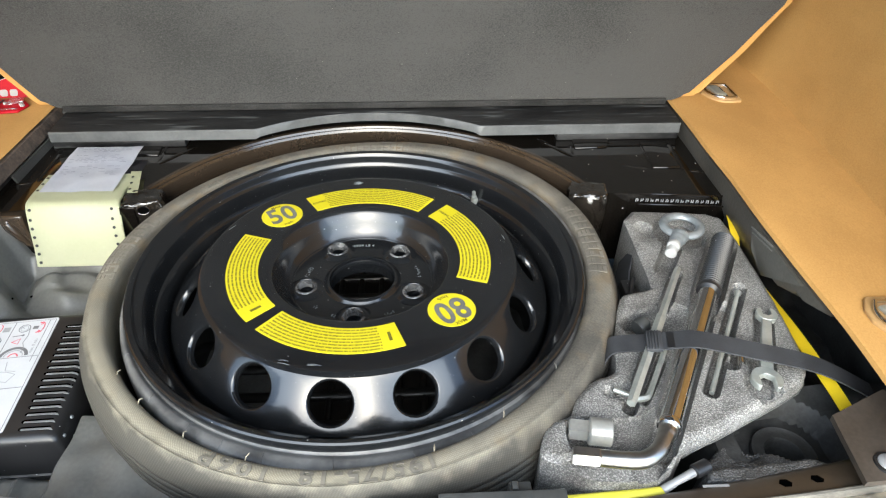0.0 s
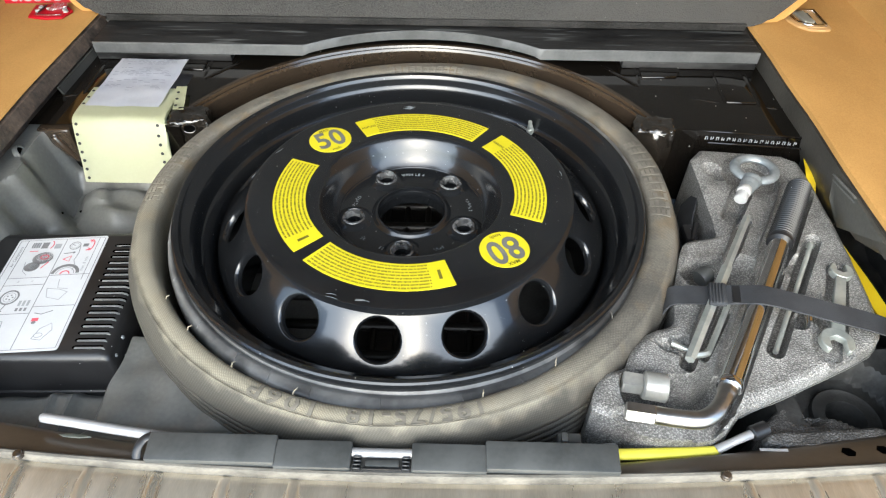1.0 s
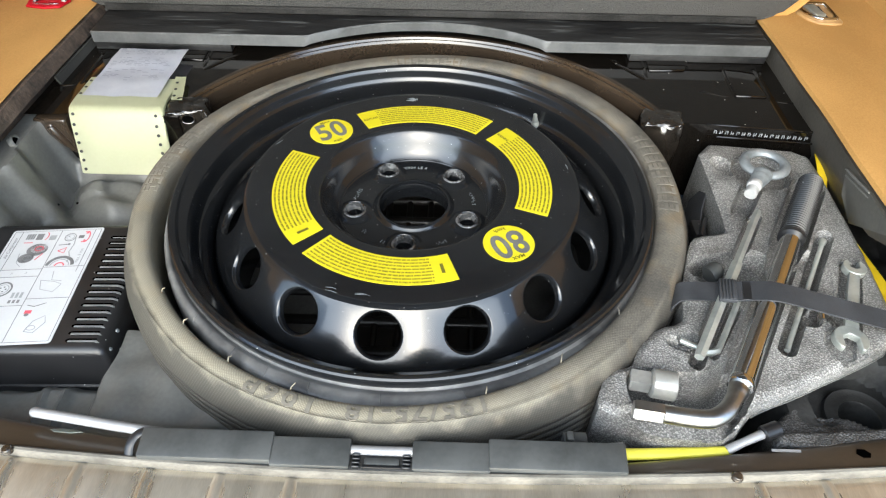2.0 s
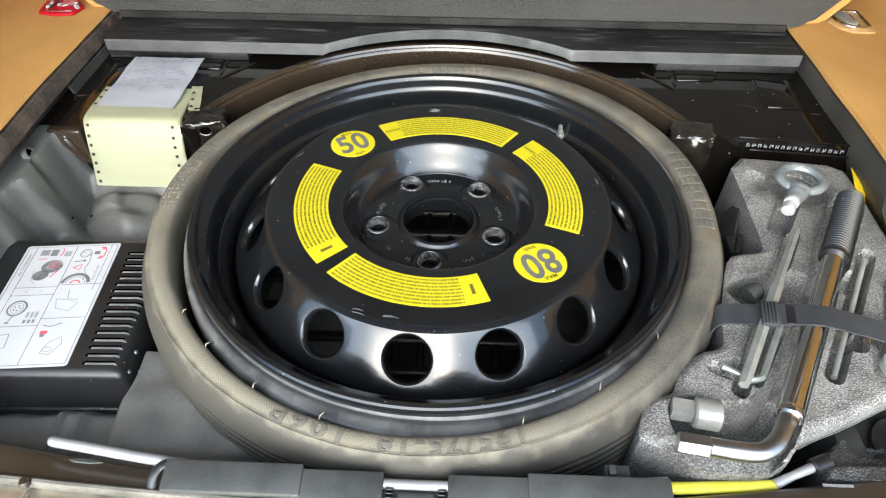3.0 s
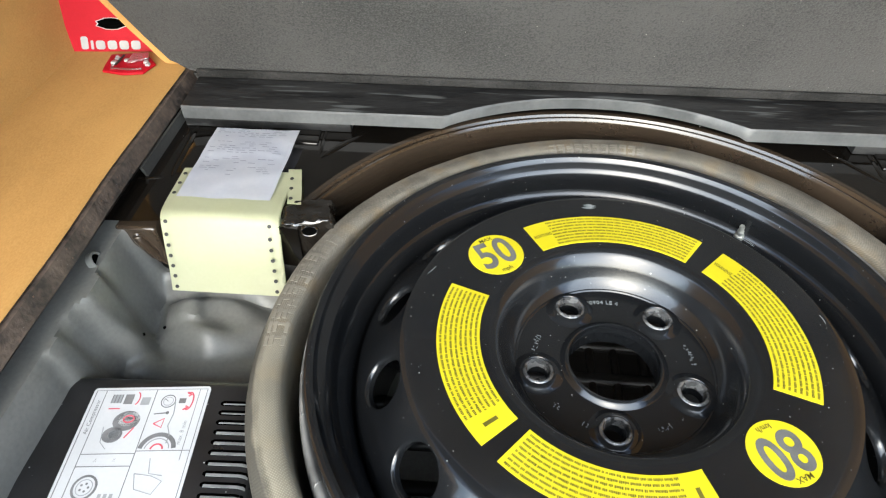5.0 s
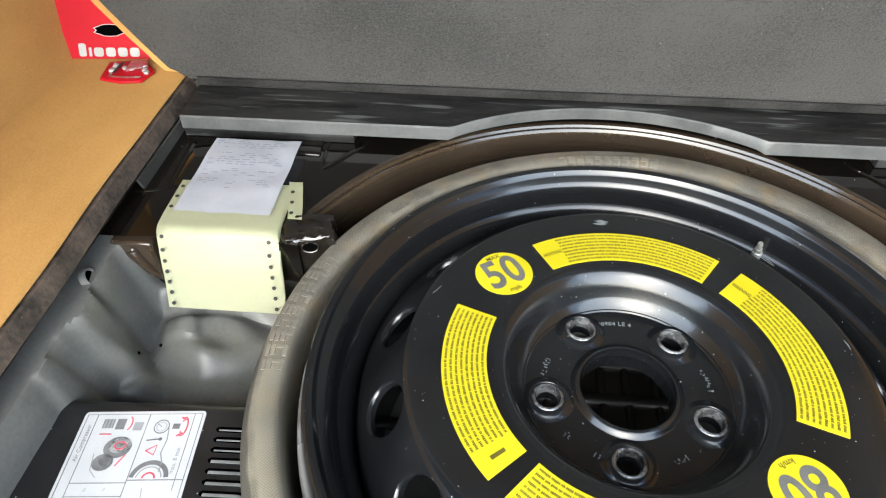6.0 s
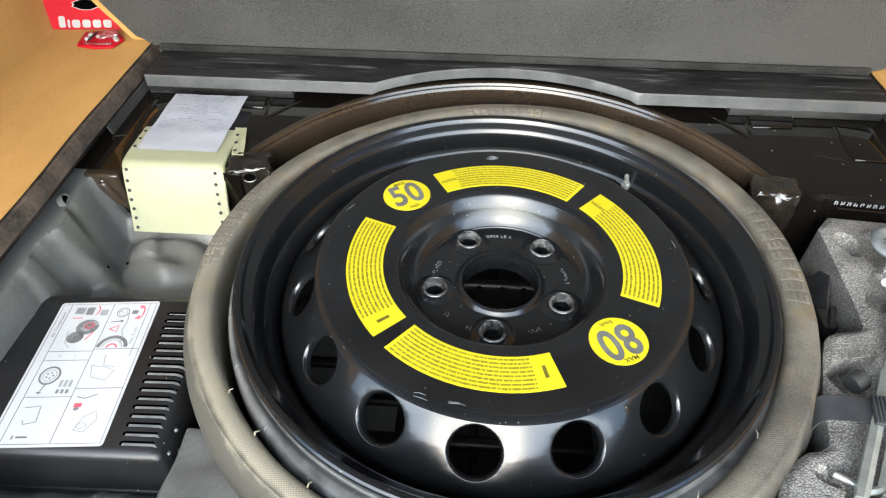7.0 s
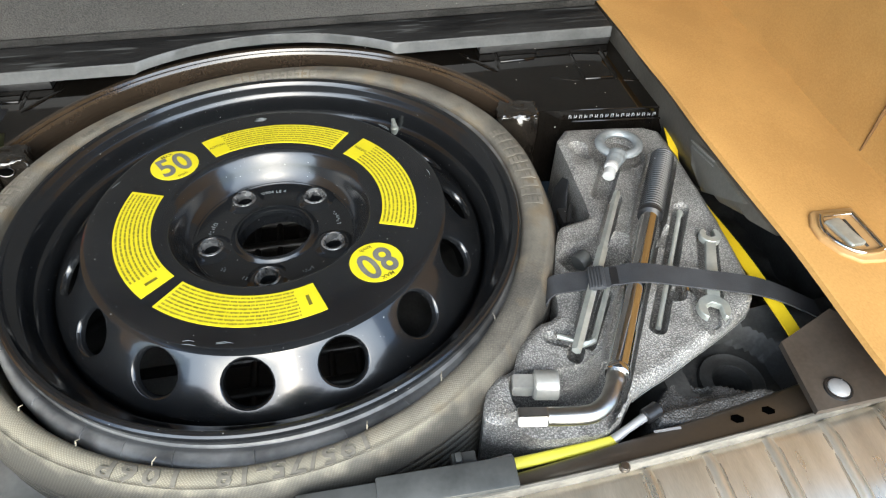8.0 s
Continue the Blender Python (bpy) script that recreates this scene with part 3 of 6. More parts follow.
# weld-on brackets at both ends of the arch, wrapped in clear film
def bracket(cx, cy, turn, slot):
    m = Matrix.Translation((cx, cy, 0)) @ Matrix.Rotation(radians(turn), 4, "Z")
    bm = box(-0.024, 0.024, -0.028, 0.006, -0.075, 0.0095, 0.005, 3)
    bmesh.ops.subdivide_edges(bm, edges=list(bm.edges), cuts=8, use_grid_fill=True)
    for v in bm.verts:
        v.co += 0.0028 * noise.noise_vector(v.co * 110 + Vector((cx * 10, 0, 0))) + 0.0014 * noise.noise_vector(v.co * 290 + Vector((0, cx * 10, 0)))
    bm.transform(m)
    ob = solo("steel_bracket", bm, "wrapped", "black steel bracket with a bolt hole at the well wall", "bracket", "", "brackets at the well wall")
    place = m @ pose(0.001, -0.0290, -0.001 if slot else 0.003, 84, 0, 0) @ Matrix.Diagonal((1.35 if slot else 1.1, 1, 1, 1))
    if not slot:
        return
    rim = part("hole_rim", lathe([(0.0046, -0.0006), (0.0050, 0.0008), (0.0056, 0.0011), (0.0062, 0.0006), (0.0066, -0.0015)], 0, 0, 24), "wrapped", ob, "bright rim of the bolt hole")
    rim.matrix_basis = place
    # Black disc paints the bolt hole's dark inside; the plate is closed.
    hole = part("bolt_hole", lathe([(0.0, 0.0004), (0.0048, 0.0002), (0.0050, -0.003)], 0, 0, 24), "hole_shade", ob, "dark bolt hole")
    hole.matrix_basis = place


bracket(0.289, 0.131, -8, False)
bracket(-0.281, 0.133, 10, True)


# cross strip of grey plastic in front of the folded floor
def strip_front(x):
    return 0.258 + 0.048 * max(0.0, 1 - (x / 0.158) ** 2) ** 0.9


def cross_strip():
    bm = bmesh.new()
    xs = [-0.447 + 0.899 * i / 120 for i in range(121)]
    rows = []
    for x in xs:
        y = strip_front(x)
        low = 0.0145 if abs(x) > 0.158 else 0.017
        rows.append([bm.verts.new(p) for p in ((x, y + 0.004, low), (x, y, low + 0.0008), (x, y + 0.0005, 0.0285), (x, y + 0.002, 0.0300), (x, 0.335, 0.031), (x, 0.335, 0.012))])
    for a, b in zip(rows, rows[1:]):
        for k in range(6):
            bm.faces.new((a[k], a[(k + 1) % 6], b[(k + 1) % 6], b[k]))
    bm.faces.new(rows[0])
    bm.faces.new(rows[-1])
    return bm


strip = solo("cross_strip", cross_strip(), "strip", "grey moulded plastic strip across the boot with a curved middle", "trim", "structure")
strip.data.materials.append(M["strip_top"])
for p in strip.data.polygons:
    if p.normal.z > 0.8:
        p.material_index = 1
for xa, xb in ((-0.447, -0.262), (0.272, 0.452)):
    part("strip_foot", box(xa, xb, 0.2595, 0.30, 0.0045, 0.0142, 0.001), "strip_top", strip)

# folded-up boot floor: felt underside in front of a larger tan carpet layer
LEAN_BACK = math.tan(radians(14))


def lid_outline(grow):
    g = grow
    pts = [(-0.30, 0.0355), (0.30, 0.0355), (0.440, 0.0365), (0.458, 0.038), (0.4705 + g, 0.0420 - g * 0.25), (0.4815 + g, 0.0500 - g * 0.2), (0.541 + g, 0.104), (0.605 + g * 0.8, 0.168), (0.625 + g * 0.5, 0.21), (0.625 + g * 0.5, 0.62),
           (-0.605 - g * 0.6, 0.62), (-0.605 - g * 0.6, 0.225), (-0.590 - g * 0.8, 0.175), (-0.532 - g, 0.109), (-0.500 - g, 0.0743), (-0.476 - g, 0.0500 - g * 0.2), (-0.4655 - g, 0.0425 - g * 0.25), (-0.455, 0.038), (-0.435, 0.0365)]
    return pts


def lid_layer(grow, y, thick):
    bm = slab([(x, y + (z - 0.034) * LEAN_BACK, z - (0.001 if grow else 0)) for x, z in lid_outline(grow)], thick, (0, 1, 0))
    bmesh.ops.bevel(bm, geom=[e for e in bm.edges if e.calc_length() > 0.001 and abs(e.verts[0].co.y - e.verts[1].co.y - LEAN_BACK * (e.verts[0].co.z - e.verts[1].co.z)) < 1e-4], offset=0.004, segments=3, affect="EDGES")
    return bm


boot_floor = thing("folded_boot_floor", (0, 0.33, 0.034), "dark grey felt underside of the boot floor, folded up, with tan carpet edging", "boot floor")
part("felt_underside", lid_layer(0.0, 0.316, 0.014), "lid", boot_floor)
# Lower edge layer of the felt; the shadow band is painted into its colour.
part("felt_edge_shadow", box(-0.446, 0.446, 0.3128, 0.3172, 0.0342, 0.0440, 0.0018, 3), "felt_edge", boot_floor, "lower edge layer with its shadow band painted dark")
part("carpet_face", lid_layer(0.023, 0.331, 0.012), "tan", boot_floor, "tan carpet face and edging")

# side ledges and side walls in tan carpet
for side, name in ((-1, "left"), (1, "right")):
    xi, xf = (0.466, 0.610) if side < 0 else (0.455, 0.605)
    prof = [(side * (xi + 0.004), 0.0285), (side * (xi + 0.0), 0.0315), (side * (xi + 0.002), 0.0355), (side * (xi + 0.008), 0.037), (side * (xi + 0.03), 0.0375), (side * (xf - 0.03), 0.038), (side * (xf - 0.008), 0.0382), (side * (xf - 0.003), 0.0376), (side * xf, 0.0376), (side * (xf + 0.0018), 0.043), (side * (xf + 0.006), 0.065),
            (side * (xf + 0.022), 0.16), (side * (xf + 0.042), 0.3), (side * (xf + 0.042), 0.7)]
    if side < 0:
        prof[-4:] = [(-xf - 0.008, 0.065), (-xf - 0.022, 0.16), (-xf - 0.036, 0.3), (-xf - 0.036, 0.7)]
        prof[:3] = [(-xi - 0.006, 0.033), (-xi - 0.001, 0.0345), (-xi - 0.003, 0.0362)]
    trim = strip_sheet(prof, -0.36, 1.3, 60, 0.003)
    if side > 0:
        for v in trim.verts:
            if v.co.x > xf - 0.02:
                v.co.x += 0.0767 * (min(v.co.y, 0.34) - 0.084)
    solo("side_trim_" + name, trim, "tan", "tan carpeted side trim of the boot with a flat ledge", "side trim", "structure")
    lower = [(side * (xi + 0.012), 0.0335), (side * (xi - 0.002), 0.031), (side * (xi - 0.007), 0.020), (side * (xi - 0.008), 0.0165), (side * (xi - 0.005), 0.0145), (side * (xi + 0.004), 0.013), (side * (xi + 0.03), -0.06), (side * (xi + 0.035), -0.18)]
    if side > 0:
        lower = [(0.467, 0.030), (0.457, 0.026), (0.455, 0.012), (0.459, -0.010), (0.470, -0.035), (0.482, -0.06), (0.488, -0.09)]
    edge_sheet = strip_sheet(lower, -0.30 if side < 0 else -0.147, 0.34, 60, 0.002)
    if side > 0:
        for v in edge_sheet.verts:
            if v.co.y < 0.02:
                v.co.z = max(v.co.z, -0.05 + 0.078 * ((0.02 - v.co.y) / 0.167) ** 0.85)
    solo("side_sill_" + name, edge_sheet, "edge" if side < 0 else "side_brown", "dark grey plastic edge under the carpeted ledge", "trim", "structure")
solo("side_flange", slab([(-0.4572, 0.168, 0.014), (-0.4540, 0.336, 0.014), (-0.4500, 0.336, -0.002), (-0.4515, 0.168, -0.002)], 0.003, (-1, 0, 0)), "side_dark", "dark grey plastic flange below the ledge edge", "trim", "structure")
# Brown bar along the seam paints the shade of its groove.
solo("side_seam", sweep([(0.5965, -0.058, 0.040), (0.6025, -0.053, 0.08), (0.6125, -0.048, 0.14), (0.6360, -0.03, 0.3)], 0.0022, 8), "seam", "seam in the tan side trim, its groove shade painted brown", "seam", "structure")
solo("roof_lining", slab([(-0.75, 0.2, 0.75), (0.75, 0.2, 0.75), (0.75, 1.6, 0.75), (-0.75, 1.6, 0.75)], 0.03, (0, 0, 1)), "headliner", "beige lining under the car roof", "ceiling", "structure")
solo("open_tailgate", slab([(-0.72, 0.19, 0.79), (0.72, 0.19, 0.79), (0.68, -0.78, 1.16), (-0.68, -0.78, 1.16)], 0.06, (0, 0, 1)), "side_dark", "dark grey inner trim of the raised tailgate", "tailgate", "structure")
solo("seat_back_wall", slab([(-0.75, 1.3, -0.1), (0.75, 1.3, -0.1), (0.75, 1.3, 0.76), (-0.75, 1.3, 0.76)], 0.05, (0, 1, 0)), "tan", "tan back of the rear seats", "wall", "structure")


# grey moulded liner in the left compartment
def liner_height(x, y):
    h = -0.100
    wall = -0.431 + 0.006 * noise.noise(Vector((y * 12, 0.7, 0)))
    h += 0.125 * step01((wall - x) / 0.030)
    h += 0.030 * step01(1.5 * (1 - math.hypot((x + 0.440) / 0.022, (y - 0.024) / 0.026))) + 0.026 * step01(1.5 * (1 - math.hypot((x + 0.438) / 0.020, (y + 0.034) / 0.022)))
    h += 0.004 * step01((0.020 - abs(x + 0.405 + 0.3 * (y - 0.07))) / 0.004) * step01((0.014 - abs(y - 0.066)) / 0.004)
    h += 0.03 * step01((y - 0.085) / 0.02)
    d = math.hypot((x + 0.372) / 0.074, (y - 0.062) / 0.046)
    h += 0.022 * step01(1.6 * (1 - d)) - 0.005 * step01(1.5 * (0.62 - d))
    h += 0.016 * step01(1.5 * (1 - math.hypot((x + 0.43) / 0.03, (y - 0.005) / 0.03)))
    h += 0.007 * noise.noise(Vector((x * 16, y * 16, 2.0))) + 0.005 * noise.noise(Vector((x * 34, y * 30, 6.0)))
    front = step01((-0.205 - y) / 0.02)
    h += 0.016 * front
    h += 0.006 * front * (step01(1 - abs(x + 0.302 + 0.05 * (y + 0.24)) / 0.006) + step01(1 - abs(x + 0.322 + 0.05 * (y + 0.24)) / 0.006))
    h += (0.045 - 0.016 * front) * step01((x + 0.277) / 0.018) * step01((-0.148 - y) / 0.022)
    h -= 0.05 * step01((x + 0.285) / 0.01) * step01((y + 0.15) / 0.01) * step01((-0.03 - y) / 0.02)
    h += 0.02 * step01((-0.262 - y) / 0.025)
    h -= 0.012 * step01(1 - math.hypot((x + 0.455) / 0.012, (y - 0.046) / 0.012))
    h += 0.0016 * noise.noise(Vector((x * 40, y * 40, 0.3)))
    r = math.hypot(x + 0.002, y + 0.006)
    h = min(h, -0.034 + 0.03 * step01((y + 0.262) / 0.02), 0.0155 + 0.002 * noise.noise(Vector((y * 26, 1.0, x * 20))) - 0.018 * step01((y - 0.075) / 0.03))
    return h if r > 0.286 else -0.17


solo("boot_liner", height_sheet(-0.475, -0.10, -0.30, 0.114, 0.0032, liner_height), "liner", "grey moulded plastic liner of the side compartment", "liner", "structure")


ob = solo("liner_eyelet", lathe([(0.0, -0.001), (0.0062, -0.001), (0.0068, 0.0015), (0.0078, 0.0020), (0.0090, 0.0010), (0.0095, -0.004)], 0, 0, 24), "liner", "dark round eyelet in the grey liner wall", "eyelet", "structure")
ob.matrix_basis = pose(-0.4575, 0.0555, -0.0045, -12, 62, 0)
hole = part("eyelet_hole", disc(0, 0, 0.0064, -0.0008, 0.0002, 20), "hole_shade", ob)
for x, y in ((-0.428, 0.030), (-0.421, 0.052)):
    solo("liner_pin_hole", disc(x, y, 0.0017, liner_height(x, y), liner_height(x, y) + 0.0012, 12), "hole_shade", "small dark pin hole in the grey liner", "pin hole", "structure")


# dark cavity to the right, below the foam tray
def cavity_height(x, y):
    h = -0.15 + 0.05 * step01((x - 0.42) / 0.06) + 0.012 * noise.noise(Vector((x * 30, y * 30, 5.0)))
    h += 0.06 * step01((-0.265 - y) / 0.02)
    # shallow dish round the plastic ring, with a step at its edge
    r = math.hypot(x - 0.3985, y + 0.2345)
    dish = -0.0645 + 0.024 * step01((r - 0.044) / 0.006) + 0.004 * noise.noise(Vector((x * 40, y * 40, 1.0))) - 0.04 * step01((0.0185 - r) / 0.003)
    return h + (max(dish, h) - h) * step01((x - 0.315) / 0.012) * step01((-0.160 - y) / 0.012)


solo("side_cavity", height_sheet(0.10, 0.56, -0.30, 0.13, 0.004, cavity_height), "cavity", "dark dusty cavity beside the wheel well", "cavity", "structure")
solo("cavity_wall", slab([(0.53, -0.36, 0.03), (0.53, 0.14, 0.03), (0.55, 0.14, -0.16), (0.55, -0.36, -0.16)], 0.004, (1, 0, 0)), "cavity", "dark side wall of the cavity", "wall", "structure")
bm = bmesh.new()
outline = [(0.4530, 0.0135, 0.0195), (0.4532, -0.0344, 0.0262), (0.4532, -0.098, 0.0240), (0.4520, -0.0720, 0.0085), (0.4620, -0.0205, -0.0262), (0.4550, 0.0030, -0.0060)]
near, far = [bm.verts.new(p) for p in outline], [bm.verts.new((p[0] + 0.004, p[1], p[2])) for p in outline]
for k in range(6):
    bm.faces.new((near[k], near[(k + 1) % 6], far[(k + 1) % 6], far[k]))
for k in range(1, 5):
    bm.faces.new((near[0], near[k + 1], near[k]))
    bm.faces.new((far[0], far[k], far[k + 1]))
flange = solo("body_flange", bm, "side_grey", "grey pressed body panel below the carpeted ledge", "panel", "structure")
part("pressed_edge", sweep([(0.4528, 0.0140, 0.0190), (0.4524, -0.008, 0.0226), (0.4526, -0.0344, 0.0266)], [0.0008, 0.0013, 0.0010], 10), "liner", flange)
part("pressed_edge", sweep([(0.4530, 0.0100, 0.0140), (0.4526, -0.012, 0.0180), (0.4528, -0.036, 0.0215)], [0.0006, 0.0009, 0.0007], 10), "liner", flange)

# rear sill: painted cross panel, steel bumper trim with ribs
def sill_y(x):
    return -0.3190 + 0.0220 * (x / 0.42) ** 2


def sill_sheet(profile, x0, x1, n=60):
    bm = bmesh.new()
    rows = []
    for i in range(n + 1):
        x = x0 + (x1 - x0) * i / n
        g = 0.5 + 0.5 * min(max((abs(x) - 0.17) / 0.22, 0), 1.2) if profile[0][0] > 0.02 else 1.0
        g += 0.15 if x < 0 and g != 1.0 and profile[0][0] > 0.02 else 0.0
        rows.append([bm.verts.new((x, sill_y(x) + dy * g, z)) for dy, z in profile])
    for a, b in zip(rows, rows[1:]):
        for k in range(len(profile) - 1):
            bm.faces.new((a[k], a[k + 1], b[k + 1], b[k]))
    return bm


sill = solo("rear_sill", sill_sheet([(0.030, -0.16), (0.030, -0.03), (0.028, -0.0255), (0.024, -0.0235), (0.004, -0.0165), (0.001, -0.0165), (0.0, -0.0175)], -0.62, 0.62), "sill",
            "glossy dark brown painted rear sill panel", "sill", "structure")
part("sill_lip", sill_sheet([(0.001, -0.018), (0.0005, -0.0135), (-0.001, -0.0122), (-0.0030, -0.0126), (-0.0045, -0.0150), (-0.0050, -0.02)], -0.62, 0.62), "worn_lip", sill, "bright worn lip of the sill")
bumper = solo("bumper_trim", sill_sheet([(-0.0050, -0.02), (-0.009, -0.0188), (-0.014, -0.0185), (-0.03, -0.019), (-0.06, -0.023), (-0.10, -0.034), (-0.14, -0.06), (-0.15, -0.1), (-0.15, -0.3)], -0.75, 0.75), "bumper",
              "brushed stainless steel trim on the rear bumper", "bumper", "structure")
for x in [-0.33 + 0.0525 * i for i in range(6)] + [0.272 + 0.0505 * i for i in range(5)]:
    part("raised_rib", sweep([(x, sill_y(x) - 0.0078, -0.0200), (x, sill_y(x) - 0.02, -0.0184), (x, sill_y(x) - 0.06, -0.0222), (x, sill_y(x) - 0.10, -0.0332)], 0.0050, 14, 0.55), "bumper", bumper)
    # Thin brown lines paint the dark sides of each rib.
    for dx in (-0.0056, 0.0056):
        part("rib_side_line", sweep([(x + dx, sill_y(x) - 0.0085, -0.0197), (x + dx, sill_y(x) - 0.02, -0.0185), (x + dx, sill_y(x) - 0.06, -0.0222), (x + dx, sill_y(x) - 0.10, -0.0333)], 0.0009, 8, 0.5), "rib_shade", bumper)
for x in (0.36, 0.388):
    # Raised black hexagon: the hole's shade is colour, the sill is uncut.
    bm = prism([(x + 0.0055 * math.cos(radians(60 * i)), sill_y(x) + 0.014 + 0.0048 * math.sin(radians(60 * i))) for i in range(6)], -0.0225, -0.0198)
    for v in bm.verts:
        v.co.z -= 0.376 * (v.co.y - sill_y(x) - 0.014)
    part("hexagon_hole", bm, "hole_shade", sill, "dark hexagonal hole")
for x in (-0.28, 0.255):
    part("sill_screw", lathe([(0.0, -0.0095), (0.003, -0.0098), (0.0042, -0.0115), (0.0042, -0.014), (0, -0.014)], x, sill_y(x) - 0.004, 16), "brown", sill)
# one small pale patch on each half of the sill
part("sill_patch", box(0.292, 0.314, sill_y(0.3) + 0.0192, sill_y(0.3) + 0.0212, -0.0225, -0.0218), "silver", sill)
bm = prism([(-0.264, -0.2898), (-0.255, -0.2880), (-0.243, -0.2893), (-0.237, -0.2915), (-0.246, -0.2930), (-0.259, -0.2922)], -0.0006, 0.0008, 0.0002, 1)
for v in bm.verts:
    v.co.z += -0.0238 - 0.55 * (v.co.y + 0.2905) - 0.02 * (v.co.x + 0.25)
part("sill_patch", bm, "pale_patch", sill, "pale patch on the sill")


# ---- spare wheel ----
WX, WY = 0.0, -0.002


def holed_band(count, phase, line, s0, s1, middle, radius, rim, seg=28):
    """A band of revolution with a ring of round holes. line(s): (r, z, normal r, normal z); rim: steps (radius change, height along the normal)."""
    bm = bmesh.new()
    half = math.pi / count
    for c in range(count):
        rm = line(middle)[0]
        w = half * rm
        corner = [math.atan2(s1 - middle, w), math.atan2(s1 - middle, -w), math.atan2(s0 - middle, -w) + 2 * math.pi, math.atan2(s0 - middle, w) + 2 * math.pi]
        angles = sorted([2 * math.pi * i / seg for i in range(seg)] + [a % (2 * math.pi) for a in corner])

        def place(u, s, up=0.0):
            r, z, nr, nz = line(s)
            a = radians(phase) + 2 * half * c + u / rm
            r, z = r + up * nr, z + up * nz
            return bm.verts.new((WX + r * math.cos(a), WY + r * math.sin(a), z))
        rings = []
        for k in range(len(rim) + 1):
            ring = []
            for f in angles:
                cu, cs = math.cos(f), math.sin(f)
                if k == 0:
                    t = 9.0
                    if abs(cu) > 1e-9:
                        t = min(t, w / abs(cu))
                    if cs > 1e-9:
                        t = min(t, (s1 - middle) / cs)
                    if cs < -1e-9:
                        t = min(t, (s0 - middle) / cs)
                    ring.append(place(t * cu, middle + t * cs))
                else:
                    q, up = radius + rim[k - 1][0], rim[k - 1][1]
                    ring.append(place(q * cu, middle + q * cs, up))
            rings.append(ring)
        for a, b in zip(rings, rings[1:]):
            for i in range(len(a)):
                j = (i + 1) % len(a)
                bm.faces.new((a[i], a[j], b[j], b[i]))
    bmesh.ops.remove_doubles(bm, verts=bm.verts, dist=1e-5)
    return bm


def slope(s):
    return 0.1913 + 0.669 * s, -0.0192 - 0.743 * s, 0.743, 0.669


def hub_flat(s):
    return s, -0.0335, 0.0, 1.0


wheel = thing("spare_wheel", (WX, WY, -0.172), "black steel space-saver wheel with yellow stickers, lying flat", "spare wheel")
shoulder = [slope(-0.0232)[:2], (0.1735, -0.0008), (0.171, -0.0001), (0.167, 0.0), (0.150, 0.0), (0.108, 0.0), (0.1035, -0.0007), (0.100, -0.0027), (0.0965, -0.007), (0.0925, -0.016), (0.0895, -0.0235), (0.0865, -0.0285), (0.0835, -0.0315), (0.0825, -0.0325), (0.0812, -0.0325), (0.0802, -0.0335)]
disc_part = part("wheel_disc", join(lathe(shoulder, WX, WY, 160), holed_band(15, 264.4, slope, -0.0232, 0.032, 0.0, 0.0210, ((0.0017, 0.0), (0.0012, -0.0002), (0.0001, -0.0014), (-0.0006, -0.003), (-0.0006, -0.007))),
                 holed_band(5, 264.4, hub_flat, 0.0445, 0.0802, 0.0645, 0.0098, ((0.0030, 0.0), (0.0014, 0.0010), (0.0002, 0.0008), (-0.0006, -0.0025), (-0.0008, -0.012))),
                 lathe([(0.0445, -0.0335), (0.0434, -0.0328), (0.0418, -0.0310), (0.0402, -0.0297), (0.0388, -0.0292), (0.0377, -0.0298), (0.0373, -0.032), (0.0370, -0.052)], WX, WY, 64),
                 lathe([slope(0.032)[:2], (0.2142, -0.0465), (0.2152, -0.0515), (0.2154, -0.075)], WX, WY, 160)), "wheel", wheel, "glossy black pressed steel wheel disc", 30)
RIM = [(0.205, -0.16), (0.2105, -0.10), (0.2150, -0.075), (0.2168, -0.060), (0.2178, -0.050), (0.2195, -0.0425), (0.2235, -0.036), (0.2275, -0.0325), (0.2290, -0.029), (0.2297, -0.022), (0.2312, -0.0145), (0.2345, -0.0095), (0.2390, -0.0065), (0.2410, -0.0040), (0.2425, -0.0012), (0.2450, 0.0002), (0.2475, 0.0002), (0.2492, -0.0010), (0.2496, -0.0035), (0.2490, -0.0065), (0.2480, -0.03)]
part("rim", lathe(RIM, WX, WY, 192), "wheel", wheel, "glossy black stepped steel rim", 25)
for k in range(5):
    a = radians(264.4 + 72 * k)
    cx, cy = WX + 0.0645 * math.cos(a), WY + 0.0645 * math.sin(a)
    part("lug_seat", lathe([(0.0130, -0.0304), (0.0122, -0.0294), (0.0112, -0.0290), (0.0101, -0.0296), (0.0090, -0.0330), (0.0087, -0.0370)], cx, cy, 28), "seat", wheel, "worn bright lug seat")
    part("lug_boss", lathe([(0.0215, -0.0337), (0.0198, -0.0331), (0.0172, -0.0312), (0.0150, -0.0299), (0.0132, -0.0295), (0.0124, -0.0304)], cx, cy, 36), "wheel", wheel, "", 60)
part("bore_edge", lathe([(0.0408, -0.0320), (0.0396, -0.0315), (0.0384, -0.0322), (0.0369, -0.0348), (0.0362, -0.0385)], WX, WY, 64), "wheel", wheel, "edge of the centre bore")
# folded tyre: outer carcass, inner bead band
TX, TY = WX, WY
